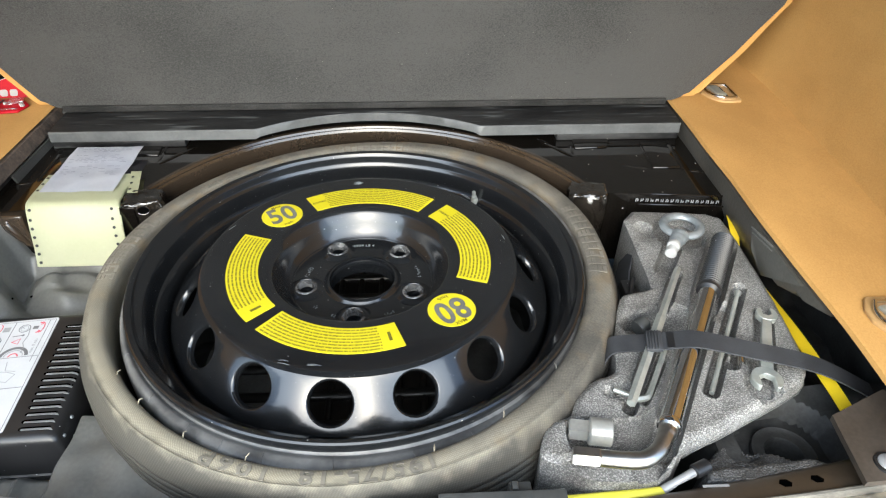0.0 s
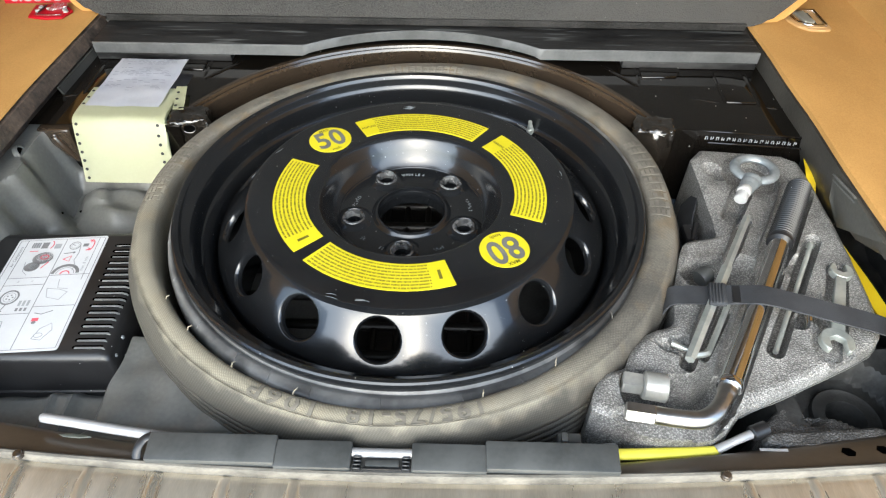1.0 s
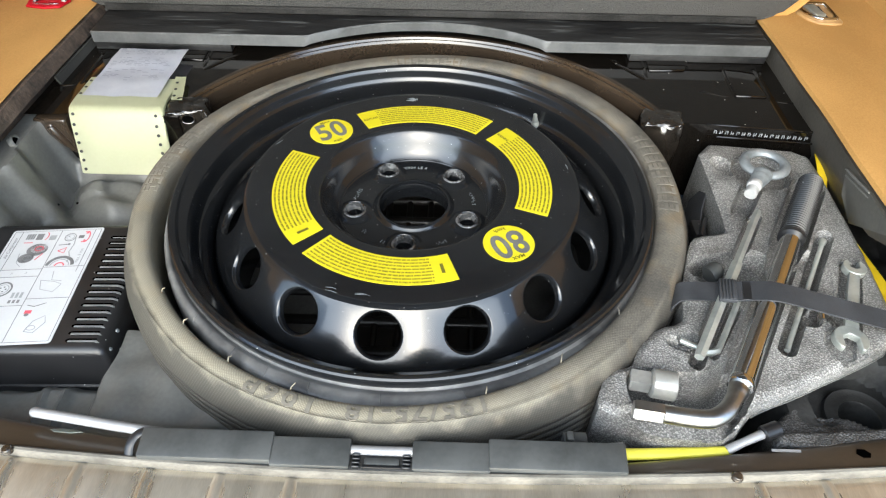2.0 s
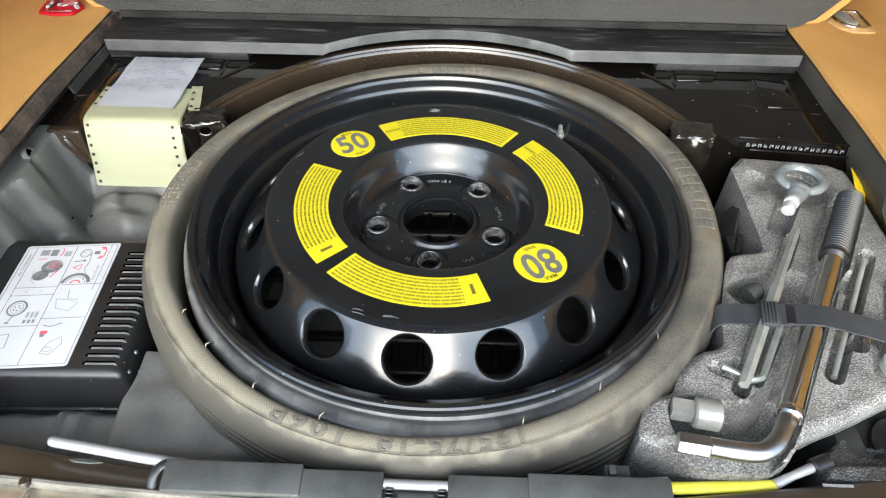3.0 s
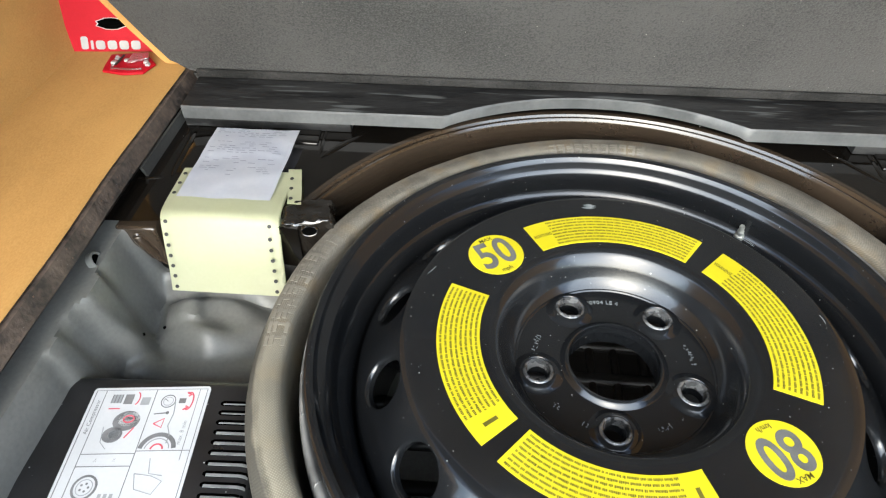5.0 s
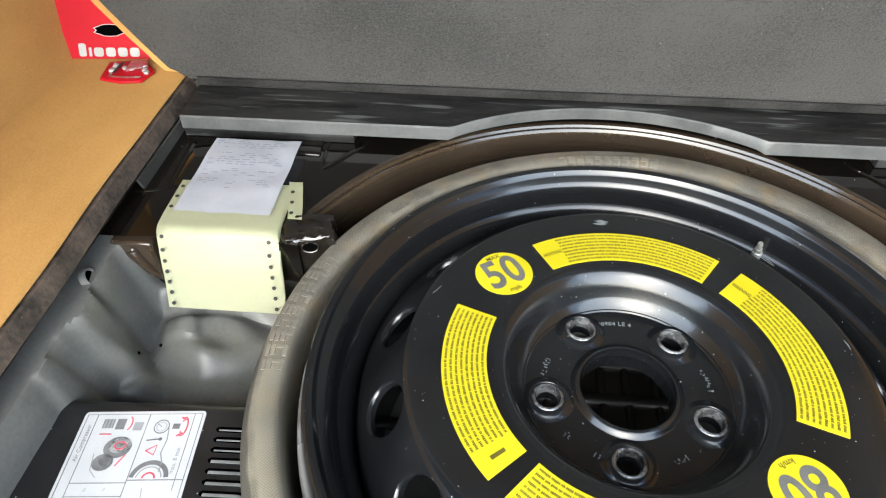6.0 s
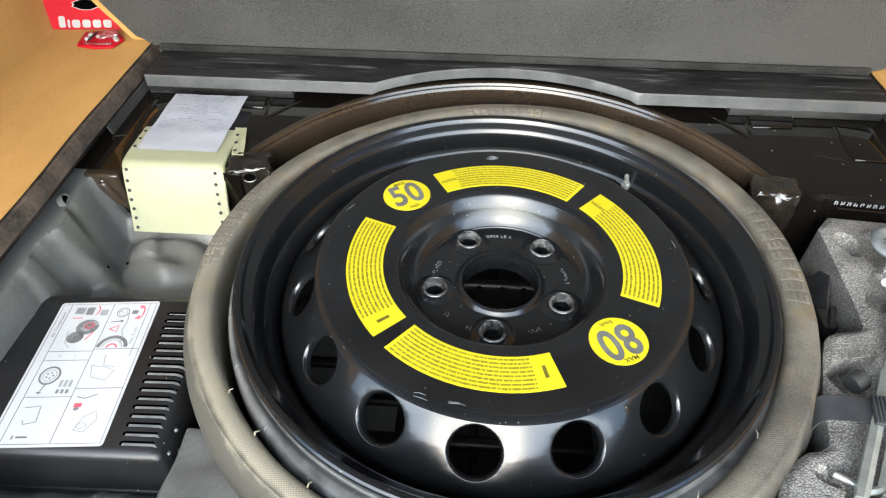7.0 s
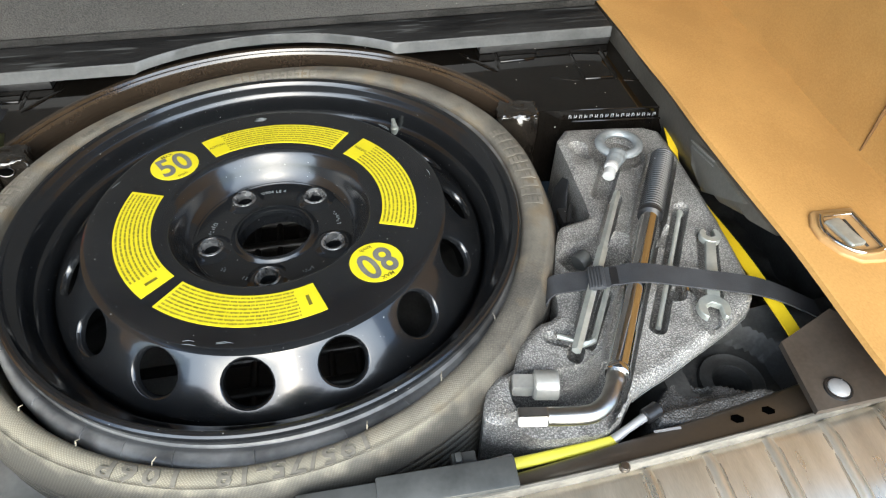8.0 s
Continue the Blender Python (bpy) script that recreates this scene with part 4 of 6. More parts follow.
TYRE = [(0.2628, -0.16), (0.2630, -0.05), (0.2632, -0.018), (0.2637, -0.0085), (0.2645, -0.0045), (0.2662, -0.0018), (0.2690, -0.0006), (0.2735, -0.0002), (0.2775, -0.0009), (0.2796, -0.0016), (0.2812, -0.0012), (0.2824, -0.0022), (0.2842, -0.0064), (0.2862, -0.0110), (0.2884, -0.0160), (0.2900, -0.020)]
z = -0.024
while z > -0.15:
    b = 0.2955 - 0.004 * ((z + 0.085) / 0.065) ** 2
    TYRE += [(b, z), (b + 0.0009, z - 0.0012), (b + 0.0009, z - 0.0058), (b, z - 0.007), (b - 0.0012, z - 0.0076)]
    z -= 0.0088
TYRE += [(0.288, -0.16), (0.275, -0.171)]
# the two edges of the folded crest are no true circles: mean radius, then cosine and sine terms
CREST_INNER = (0.2605, -0.0027, -0.0053, -0.0008, 0.0051, -0.0021, 0.0025)
CREST_OUTER = (0.2846, -0.0001, -0.0028, 0.0002, 0.0049, -0.0022, 0.0016)


def wavy(c, a):
    return c[0] + sum(c[2 * k - 1] * math.cos(k * a) + c[2 * k] * math.sin(k * a) for k in (1, 2, 3))


def tyre_fold(a, r, z):
    """How the folded carcass departs from a true ring: change of radius and of height."""
    q = Vector((math.cos(a) * 1.6, math.sin(a) * 1.6, z * 6))
    dr = 0.0007 * noise.noise(q * 5)
    dz = 0.0010 * noise.noise(q * 1.7 + Vector((4, 0, 0))) if z > -0.025 else 0.0
    inner, outer = wavy(CREST_INNER, a) - 0.2645, wavy(CREST_OUTER, a) - 0.2840
    u = min(max((r - 0.2645) / 0.0195, 0.0), 1.0)
    fade = 1 - 0.6 * min(max((-0.02 - z) / 0.06, 0.0), 1.0)
    return dr + inner * (1 - u) + outer * u * fade, dz


def tyre_mesh():
    bm = lathe(TYRE, TX, TY, 192)
    for v in bm.verts:
        a = math.atan2(v.co.y - TY, v.co.x - TX)
        dr, dz = tyre_fold(a, math.hypot(v.co.x - TX, v.co.y - TY), v.co.z)
        v.co += Vector((dr * math.cos(a), dr * math.sin(a), dz))
    return bm


def on_tyre(bm, lift=0.0004):
    """Lays flat marks on the top face of the tyre."""
    rows = TYRE[3:16]
    for k in range(2):
        long = [e for e in bm.edges if e.calc_length() > 0.0028]
        if long:
            bmesh.ops.subdivide_edges(bm, edges=long, cuts=2)
            bmesh.ops.triangulate(bm, faces=[f for f in bm.faces if len(f.verts) > 4])
    for v in bm.verts:
        dx, dy = v.co.x - TX, v.co.y - TY
        r, a = math.hypot(dx, dy), math.atan2(dy, dx)
        zz = rows[-1][1]
        for (ra, za), (rb, zb) in zip(rows, rows[1:]):
            if ra <= r <= rb:
                zz = za + (zb - za) * (r - ra) / (rb - ra)
                break
        dr, dz = tyre_fold(a, r, zz)
        v.co += Vector((dr * math.cos(a), dr * math.sin(a), zz + lift + dz))
    return bm


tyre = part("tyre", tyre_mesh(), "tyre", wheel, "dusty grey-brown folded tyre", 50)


def bead_radius(a, r):
    """The bead widens towards the front and one side, where the carcass stands off."""
    wide = 0.2655 + 0.013 * math.cos(a) - 0.009 * math.sin(a)
    return 0.2488 + (r - 0.2488) * max((wide - 0.2488) / 0.0150, 0.1)


bm = lathe([(0.2488, -0.03), (0.2488, -0.0105), (0.2500, -0.0125), (0.2508, -0.0118), (0.2522, -0.0096), (0.2550, -0.0082), (0.2582, -0.0086), (0.2610, -0.0108), (0.2628, -0.0150), (0.2636, -0.021), (0.2638, -0.03), (0.2638, -0.09)], WX, WY, 192)
for v in bm.verts:
    a = math.atan2(v.co.y - WY, v.co.x - WX)
    r = bead_radius(a, math.hypot(v.co.x - WX, v.co.y - WY))
    v.co.x, v.co.y = WX + r * math.cos(a), WY + r * math.sin(a)
part("tyre_bead", bm, "tyre_dark", wheel, "grey-black rubber bead beside the rim", 60)
for i in range(15):
    a = radians(190 + 11.3 * i + 3 * math.sin(5 * i))
    line = [(WX + bead_radius(a, r) * math.cos(a + t), WY + bead_radius(a, r) * math.sin(a + t), z) for r, t, z in ((0.2516, 0.0, -0.0102), (0.2550, 0.003, -0.0080), (0.2582, 0.006, -0.0083), (0.2612, 0.009, -0.0108))]
    part("moulding_line", sweep(line, [0.0003, 0.0006, 0.0006, 0.0004], 6), "tyre_dark", wheel)
for i, d in enumerate((217, 227, 240, 253, 286, 301, 318)):
    a = radians(d)
    r0 = wavy(CREST_INNER, a) + 0.0012
    line = [(TX + r * math.cos(a + t), TY + r * math.sin(a + t), z) for r, t, z in ((r0, 0.0, -0.004), (r0 - 0.002, 0.004, 0.0005 + 0.001 * (i % 3)), (r0 - 0.0045, 0.008 + 0.006 * (i % 2), 0.0015 + 0.002 * (i % 2)))]
    part("rubber_hair", sweep(line, [0.0007, 0.0006, 0.0003], 6), "tyre", tyre)
part("size_marking", on_tyre(lettering("195/75-18", 0.0185, 0.0005, None, (TX, TY, 0.2732, 274.7, False, 0.0), 0.02, 1.16, 2, 1.25), 0.0007), "tyre_letter", tyre)
part("load_marking", on_tyre(lettering("106P", 0.0180, 0.0005, None, (TX, TY, 0.2732, 252.2, False, 0.0), 0.02, 1.3, 2, 1.4), 0.0007), "tyre_letter", tyre)
part("origin_marking", on_tyre(lettering("MADE IN HOLLAND", 0.0062, 0.0003, None, (TX, TY, 0.2690, 137, False, 0.0), 0.01), 0.0008), "tyre_letter", tyre)


def bar_row(mid, count, size, seed, radius=0.2730):
    """Plain bars in place of a brand name round the tyre."""
    rnd = random.Random(seed)
    pitch = size * 0.78 / radius
    out = []
    for k in range(count):
        a = radians(mid) + (k - count / 2) * pitch
        for dr in rnd.sample((-0.32, -0.1, 0.12, 0.34), 3):
            r = radius + dr * size
            d = math.degrees(pitch) * rnd.uniform(0.28, 0.40)
            out.append(sector(r - size * 0.07, r + size * 0.07, math.degrees(a) - d, math.degrees(a) + d, -0.002, 0.0, TX, TY, 3))
        out.append(sector(radius - size * 0.42, radius + size * 0.42, math.degrees(a) - 0.9, math.degrees(a) - 0.35, -0.002, -0.0002, TX, TY, 2))
    return on_tyre(join(*out), 0.0006)


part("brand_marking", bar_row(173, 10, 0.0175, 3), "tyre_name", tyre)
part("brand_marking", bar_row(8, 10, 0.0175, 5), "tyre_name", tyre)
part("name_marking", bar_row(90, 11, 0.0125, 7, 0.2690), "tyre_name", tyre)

# stickers
SX, SY = 0.0, -0.0035


def ring_bars(bars, z0, z1, cx, cy):
    """Small flat blocks of print, each over radii r0 to r1 and angles a0 to a1."""
    bm = bmesh.new()
    for r0, r1, a0, a1 in bars:
        v = [bm.verts.new((cx + r * math.cos(radians(a)), cy + r * math.sin(radians(a)), z)) for z in (z0, z1) for r, a in ((r0, a0), (r1, a0), (r1, a1), (r0, a1))]
        bm.faces.new(v[4:])
        for i in range(4):
            j = (i + 1) % 4
            bm.faces.new((v[i], v[j], v[4 + j], v[4 + i]))
    return bm


def arc_sticker(a0, a1, head_end, seed, upside):
    st = part("speed_warning_sticker", sector(0.1125, 0.1468, a0, a1, 0.0, 0.0005, SX, SY, 40), "yellow", wheel, "yellow warning sticker with fine print")
    rnd = random.Random(seed)
    bars = []
    lo, hi = (a0 + 8.5, a1 - 1.5) if head_end == 0 else (a0 + 1.5, a1 - 8.5)
    for k in range(8):
        r = 0.1156 + 0.0040 * k
        a = lo
        while a < hi - 0.6:
            for q in range(rnd.randint(2, 8)):
                w, h = rnd.uniform(0.26, 0.50), rnd.choice((0.0008, 0.0009, 0.0009, 0.0012))
                if a + w < hi:
                    bars.append((r - 0.0008, r + h, a, a + w))
                a += w + 0.13
            a += 0.35
    part("fine_print", ring_bars(bars, 0.0005, 0.0006, SX, SY), "ink", st)
    hm = (a0 + 4.6) if head_end == 0 else (a1 - 4.6)
    word = {1: "ACHTUNG", 3: "WARNING"}.get(seed)
    if word:
        m = Matrix.Translation((SX + 0.1297 * math.cos(radians(hm)), SY + 0.1297 * math.sin(radians(hm)), 0.0006)) @ Matrix.Rotation(radians(hm + (90 if upside else -90)), 4, "Z")
        part("heading", lettering(word, 0.0052, 0.00005, m @ Matrix.Diagonal((0.70, 1, 1, 1)), None, 0.02), "ink", st)
    else:
        part("heading", sector(0.1297 - 0.006, 0.1297 + 0.006, hm - 0.7, hm + 0.7, 0.0005, 0.0006, SX, SY, 4), "ink", st)


arc_sticker(53.5, 121.0, 1, 1, False)
arc_sticker(-19.5, 45.5, 1, 3, False)
arc_sticker(-131.5, -69.5, 1, 2, True)
arc_sticker(159.8, 222.6, 1, 4, True)


def speed_disc(cx, cy, number, unit, turn):
    st = part("speed_sticker", disc(cx, cy, 0.0248, 0.0, 0.0005, 48), "yellow", wheel, "round yellow %s %s speed sticker" % (number, unit))
    m = Matrix.Translation((cx, cy, 0.0006)) @ Matrix.Rotation(radians(turn), 4, "Z")
    part("number", lettering(number, 0.0370, 0.00006, m @ Matrix.Diagonal((0.92, 1.18, 1, 1)), None, 0.022, 1.06, 6), "grey_ink", st)
    part("maximum", lettering("MAX", 0.0060, 0.00005, m @ Matrix.Translation((0, 0.0198, 0)), None, 0.015), "ink", st)
    part("unit", lettering(unit, 0.0060, 0.00005, m @ Matrix.Translation((0, -0.0198, 0)), None, 0.015), "ink", st)


speed_disc(-0.1005, 0.0855, "50", "mph", 31)
speed_disc(0.0980, -0.0925, "80", "km/h", 206)

# tyre valve
valve = part("valve", lathe([(0.0, 0.016), (0.0022, 0.016), (0.0026, 0.0145), (0.0026, 0.009), (0.0034, 0.0085), (0.0034, 0.004), (0.0048, 0.003), (0.0052, -0.01), (0.0, -0.01)], 0, 0, 16), "steel", wheel, "small steel tyre valve")
valve.data.transform(Matrix.Translation((WX, WY, -0.172)))
valve.matrix_basis = Matrix.Translation((0.1452 - WX, 0.1668 - WY, 0.172 - 0.037)) @ Matrix.Rotation(radians(9), 4, Vector((-0.156, 0.146, 0)) * -1)
# worn chips and stamped marks
rnd = random.Random(2)
for cx, cy, w, a, n in ((-0.012, 0.158, 0.017, -6, 6), (-0.062, -0.158, 0.012, -18, 2), (-0.035, -0.164, 0.014, -8, 2), (0.128, 0.118, 0.02, -52, 2), (0.165, 0.03, 0.016, -70, 1), (-0.155, 0.06, 0.012, 60, 1)):
    for k in range(n):
        m = pose(cx + rnd.uniform(-0.002, 0.002), cy + rnd.uniform(-0.0025, 0.0025), 0.0, 0, 0, a + rnd.uniform(-12, 12))
        w1 = w * rnd.uniform(0.4, 1.0)
        part("paint_scratch", sweep([m @ Vector((-w1 / 2, 0, 0)), m @ Vector((0, rnd.uniform(-0.001, 0.001), 0.0002)), m @ Vector((w1 / 2, 0, 0))], [0.0002, 0.0007 if n > 3 else 0.0004, 0.0002], 6, 0.4), "cast", wheel)
part("stamped_mark", lettering("280904 LE 4", 0.0058, 0.0002, None, (WX, WY, 0.0665, 94, False, -0.0333), 0.0, 1.1), "cast", wheel)
for k, (ang, n) in enumerate(((12, 7), (165, 6), (222, 2), (247, 4), (300, 4))):
    rnd = random.Random(k)
    rows = []
    for i in range(n):
        a = ang + (i - n / 2) * 2.7
        for q in range(3):
            r0, b = 0.0655 + rnd.uniform(-0.0024, 0.0018), a + rnd.uniform(0, 1.4)
            upright = rnd.random() < 0.5
            rows.append(sector(r0, r0 + (0.0018 if upright else 0.0005), b, b + (0.4 if upright else 1.2), -0.0336, -0.0332, WX, WY, 2))
    part("stamped_mark", join(*rows), "cast", wheel)


# ---- air compressor in the left compartment ----
BOX_TURN = Matrix.Translation((-0.3645, -0.1245, -0.086)) @ Matrix.Rotation(radians(1.2), 4, "Z") @ Matrix.Rotation(radians(-1.2), 4, "Y")


def compressor():
    ob = thing("air_compressor", (-0.3645, -0.1245, -0.086), "black plastic air compressor with a white pictogram label", "compressor")
    bm = bmesh.new()
    levels = ((-0.014, 0.094, 0.087), (-0.010, 0.0965, 0.090), (0.000, 0.096, 0.0895), (0.0015, 0.0945, 0.088), (0.02, 0.093, 0.0855), (0.036, 0.091, 0.0825), (0.0405, 0.0895, 0.081), (0.0435, 0.086, 0.0775), (0.0445, 0.081, 0.073))
    rings = []
    for z, hx, hy in levels:
        ring = []
        c = 0.006
        for sx, sy, a0 in ((1, 1, 0), (-1, 1, 90), (-1, -1, 180), (1, -1, 270)):
            for k in range(5):
                a = radians(a0 + 22.5 * k)
                ring.append(bm.verts.new((sx * (hx - c) + c * math.cos(a) + (-0.008 * sy if sx > 0 else -0.009), sy * (hy - c) + c * math.sin(a) + (0.006 if sy > 0 else 0), z)))
        rings.append(ring)
    for a, b in zip(rings, rings[1:]):
        for k in range(20):
            bm.faces.new((a[k], a[(k + 1) % 20], b[(k + 1) % 20], b[k]))
    bm.faces.new(rings[0])
    bm.faces.new(rings[-1])
    bm.transform(BOX_TURN)
    part("housing", bm, "black", ob, "", 35)
    # cooling slots that run over the edge
    for i in range(17):
        y = 0.0645 - 0.0084 * i
        x0 = 0.0525 + 0.0098 * (0.064 - y) / 0.134
        m = BOX_TURN @ Matrix.Translation((x0, y, 0))
        run = [m @ Vector(p) for p in ((-0.0012, 0, 0.0446), (0.001, 0, 0.0446), (0.0262, 0, 0.0446), (0.0305, 0, 0.0428), (0.0330, 0, 0.0385), (0.0336, 0, 0.0370))]
        # Flat black strip paints the slot's shade on the closed housing.
        part("cooling_slot", sweep(run, [0.0010, 0.0024, 0.0024, 0.0024, 0.0024, 0.0014], 12, 0.10), "hole_shade", ob)
        # Grey ribbon: the sky's sheen on the louvre is put into its colour.
        bar = [m @ Vector(p) for p in ((0.0015, -0.0007, 0.0449), (0.0262, -0.0007, 0.0449), (0.0305, -0.0007, 0.0431), (0.0328, -0.0007, 0.0390))]
        part("slot_bar", ribbon(bar, 0.0012 if i < 3 else 0.0031, 0.0003, (0.0, 1.0, -0.25)), "slot", ob, "louvre in the slot, its sky sheen painted grey")
    # label with pictograms; the sheet is 95 x 153 mm
    L = BOX_TURN @ Matrix.Translation((-0.0035, 0.0005, 0.0446)) @ Matrix.Rotation(radians(3.4), 4, "Z")
    lw, lh = 0.095, 0.153
    outline = []
    for sx, sy, a0 in ((1, 1, 0), (-1, 1, 90), (-1, -1, 180), (1, -1, 270)):
        for k in range(4):
            a = radians(a0 + 30 * k)
            outline.append((sx * (lw / 2 - 0.003) + 0.003 * math.cos(a), sy * (lh / 2 - 0.003) + 0.003 * math.sin(a)))
    bm = prism(outline, 0, 0.0005)
    bm.transform(L)
    label = part("label", bm, "white", ob, "white pictogram label")

    def flat(points, w=0.0006, mat="lineart", name="pictogram_line"):
        part(name, ribbon([L @ Vector((x, y, 0.0006)) for x, y in points], w, 0.0002), mat, label)

    def round_mark(cx, cy, rx, ry, w, mat, a0=0, a1=360, name="pictogram_line"):
        n = 28
        flat([(cx + rx * math.cos(radians(a0 + (a1 - a0) * i / n)), cy + ry * math.sin(radians(a0 + (a1 - a0) * i / n))) for i in range(n + 1)], w, mat, name)

    def patch(cx, cy, rx, ry, mat, name="pictogram_patch"):
        b = prism([(cx + rx * math.cos(radians(15 * i)), cy + ry * math.sin(radians(15 * i))) for i in range(24)], 0.0005, 0.00062)
        b.transform(L)
        part(name, b, mat, label)

    def block(x0, x1, y0, y1, mat, name="pictogram_patch"):
        b = prism([(x0, y0), (x1, y0), (x1, y1), (x0, y1)], 0.0005, 0.0006)
        b.transform(L)
        part(name, b, mat, label)

    hx, hy = lw / 2 - 0.0025, lh / 2 - 0.0025
    flat([(-hx, -hy), (hx, -hy), (hx, hy), (-hx, hy), (-hx, -hy)])
    flat([(-hx + 0.008, hy), (-hx + 0.008, -hy)], 0.0005)
    flat([(0.004, hy), (0.004, -hy)], 0.0005)
    flat([(hx - 0.006, hy), (hx - 0.006, 0.012)], 0.0004)
    for y in (0.018, 0.008, -0.030):
        flat([(-hx + 0.008, y), (0.004, y)], 0.0005)
    for y in (0.020, -0.022):
        flat([(0.004, y), (hx, y)], 0.0005)
    # upper left field: plug, wheel on a car
    block(-0.030, -0.022, 0.062, 0.070, "midart")
    for k in range(4):
        flat([(-0.030 + 0.0026 * k, 0.070), (-0.030 + 0.0026 * k, 0.062)], 0.0007)
    block(-0.020, -0.013, 0.061, 0.070, "lineart")
    block(-0.006, 0.001, 0.060, 0.067, "midart")
    round_mark(-0.0105, 0.066, 0.0025, 0.0055, 0.0010, "redprint", -80, 90, "red_arrow")
    flat([(-0.030, 0.057), (-0.021, 0.057)], 0.0009, "redprint", "red_arrow")
    patch(-0.012, 0.046, 0.0105, 0.0088, "lineart")
    patch(-0.0105, 0.0475, 0.0085, 0.0065, "white")
    round_mark(-0.0105, 0.0475, 0.004, 0.003, 0.0011, "redprint", 0, 360, "red_arrow")
    patch(-0.019, 0.034, 0.0078, 0.0068, "lineart")
    patch(-0.0175, 0.0345, 0.0048, 0.0045, "midart")
    flat([(-0.004, 0.040), (-0.009, 0.031)], 0.0010, "redprint", "red_arrow")
    flat([(-0.028, 0.041), (-0.026, 0.028), (-0.020, 0.022)], 0.0006, "midart")
    # upper right field: gauge, hose, tyre, warning triangle
    round_mark(0.016, 0.063, 0.0056, 0.0056, 0.0007, "lineart")
    round_mark(0.016, 0.063, 0.0038, 0.0038, 0.0004, "midart")
    flat([(0.016, 0.063), (0.0125, 0.0655)], 0.0005)
    block(0.0245, 0.030, 0.061, 0.0655, "lineart")
    round_mark(0.0325, 0.063, 0.0032, 0.0078, 0.0011, "redprint", -110, 110, "red_arrow")
    flat([(0.0295, 0.055), (0.0335, 0.0575), (0.0310, 0.0585)], 0.0014, "redprint", "red_arrow")
    flat([(0.0295, 0.071), (0.0335, 0.0685), (0.0310, 0.0675)], 0.0014, "redprint", "red_arrow")
    flat([(0.022, 0.062), (0.0235, 0.052), (0.022, 0.041), (0.0255, 0.033), (0.025, 0.026)], 0.0008, "midart")
    flat([(0.008, 0.0515), (0.018, 0.0525)], 0.0009)
    patch(0.0182, 0.0525, 0.0014, 0.0014, "lineart")
    flat([(0.010, 0.043), (0.0175, 0.0475), (0.0170, 0.0395), (0.010, 0.043)], 0.0009, "redprint", "red_arrow")
    round_mark(0.019, 0.021, 0.0128, 0.0125, 0.0034, "lineart", 5, 175)
    round_mark(0.019, 0.021, 0.0092, 0.0090, 0.0008, "midart", 5, 175)
    round_mark(0.019, 0.021, 0.0045, 0.0045, 0.0013, "redprint", 5, 175, "red_arrow")
    # middle left: wheel; middle right: car and booklet; bottom: booklet, figures
    round_mark(-0.024, -0.008, 0.0085, 0.0088, 0.0017, "lineart")
    round_mark(-0.024, -0.008, 0.0058, 0.006, 0.0006, "midart")
    for k in range(5):
        patch(-0.024 + 0.003 * math.cos(1.256 * k), -0.008 + 0.003 * math.sin(1.256 * k), 0.0009, 0.0009, "lineart")
    flat([(-0.024, -0.017), (-0.026, -0.024)], 0.0008)
    patch(-0.0265, -0.0255, 0.002, 0.001, "lineart")
    for k in range(3):
        block(-0.012 + 0.0042 * k, -0.0095 + 0.0042 * k, -0.020, -0.013, "midart")
        block(-0.012 + 0.0042 * k, -0.0095 + 0.0042 * k, -0.0265, -0.0225, "lineart")
    flat([(0.009, 0.002), (0.0125, -0.010), (0.026, -0.014), (0.031, -0.004), (0.022, 0.0), (0.009, 0.002)], 0.0006, "midart")
    flat([(0.017, 0.014), (0.0195, 0.002), (0.030, 0.000)], 0.0006, "midart")
    flat([(-0.031, -0.040), (-0.018, -0.039), (-0.016, -0.054), (-0.026, -0.056), (-0.028, -0.052)], 0.0007)
    flat([(0.009, -0.030), (0.016, -0.032), (0.026, -0.028)], 0.0008)
    block(0.0095, 0.016, -0.0405, -0.0365, "redprint", "red_arrow")
    patch(0.0125, -0.042, 0.0022, 0.0018, "lineart")
    flat([(0.018, -0.062), (0.022, -0.050), (0.031, -0.044), (0.034, -0.052), (0.027, -0.064), (0.018, -0.062)], 0.0007, "midart")
    round_mark(0.023, -0.058, 0.004, 0.0026, 0.0006, "midart")
    block(-0.030, -0.0285, -0.0695, -0.066, "lineart")
    block(-0.0265, -0.017, -0.0685, -0.0668, "lineart")
    for text, size, x, y, turn, mat in (("Air Compressor", 0.0046, -0.0405, 0.050, 90, "lineart"), ("max. 8 min", 0.0046, 0.0345, 0.035, 90, "midart"), ("1x", 0.003, -0.010, 0.013, 90, "midart"), ("2x", 0.003, -0.024, 0.013, 90, "midart")):
        part("label_text", lettering(text, size, 0.00005, L @ Matrix.Translation((x, y, 0.0006)) @ Matrix.Rotation(radians(turn), 4, "Z")), mat, label)
    for y, z in ((-0.0715, 0.034), (-0.052, 0.036), (-0.062, 0.020), (-0.066, 0.004)):
        b = lathe([(0, 0.002), (0.0016, 0.0015), (0.002, 0.0), (0, 0.0)], 0, 0, 10)
        b.transform(BOX_TURN @ Matrix.Translation((0.0985, y, z)) @ Matrix.Rotation(radians(80), 4, "Y"))
        part("screw", b, "cast", ob)
    return ob


compressor()

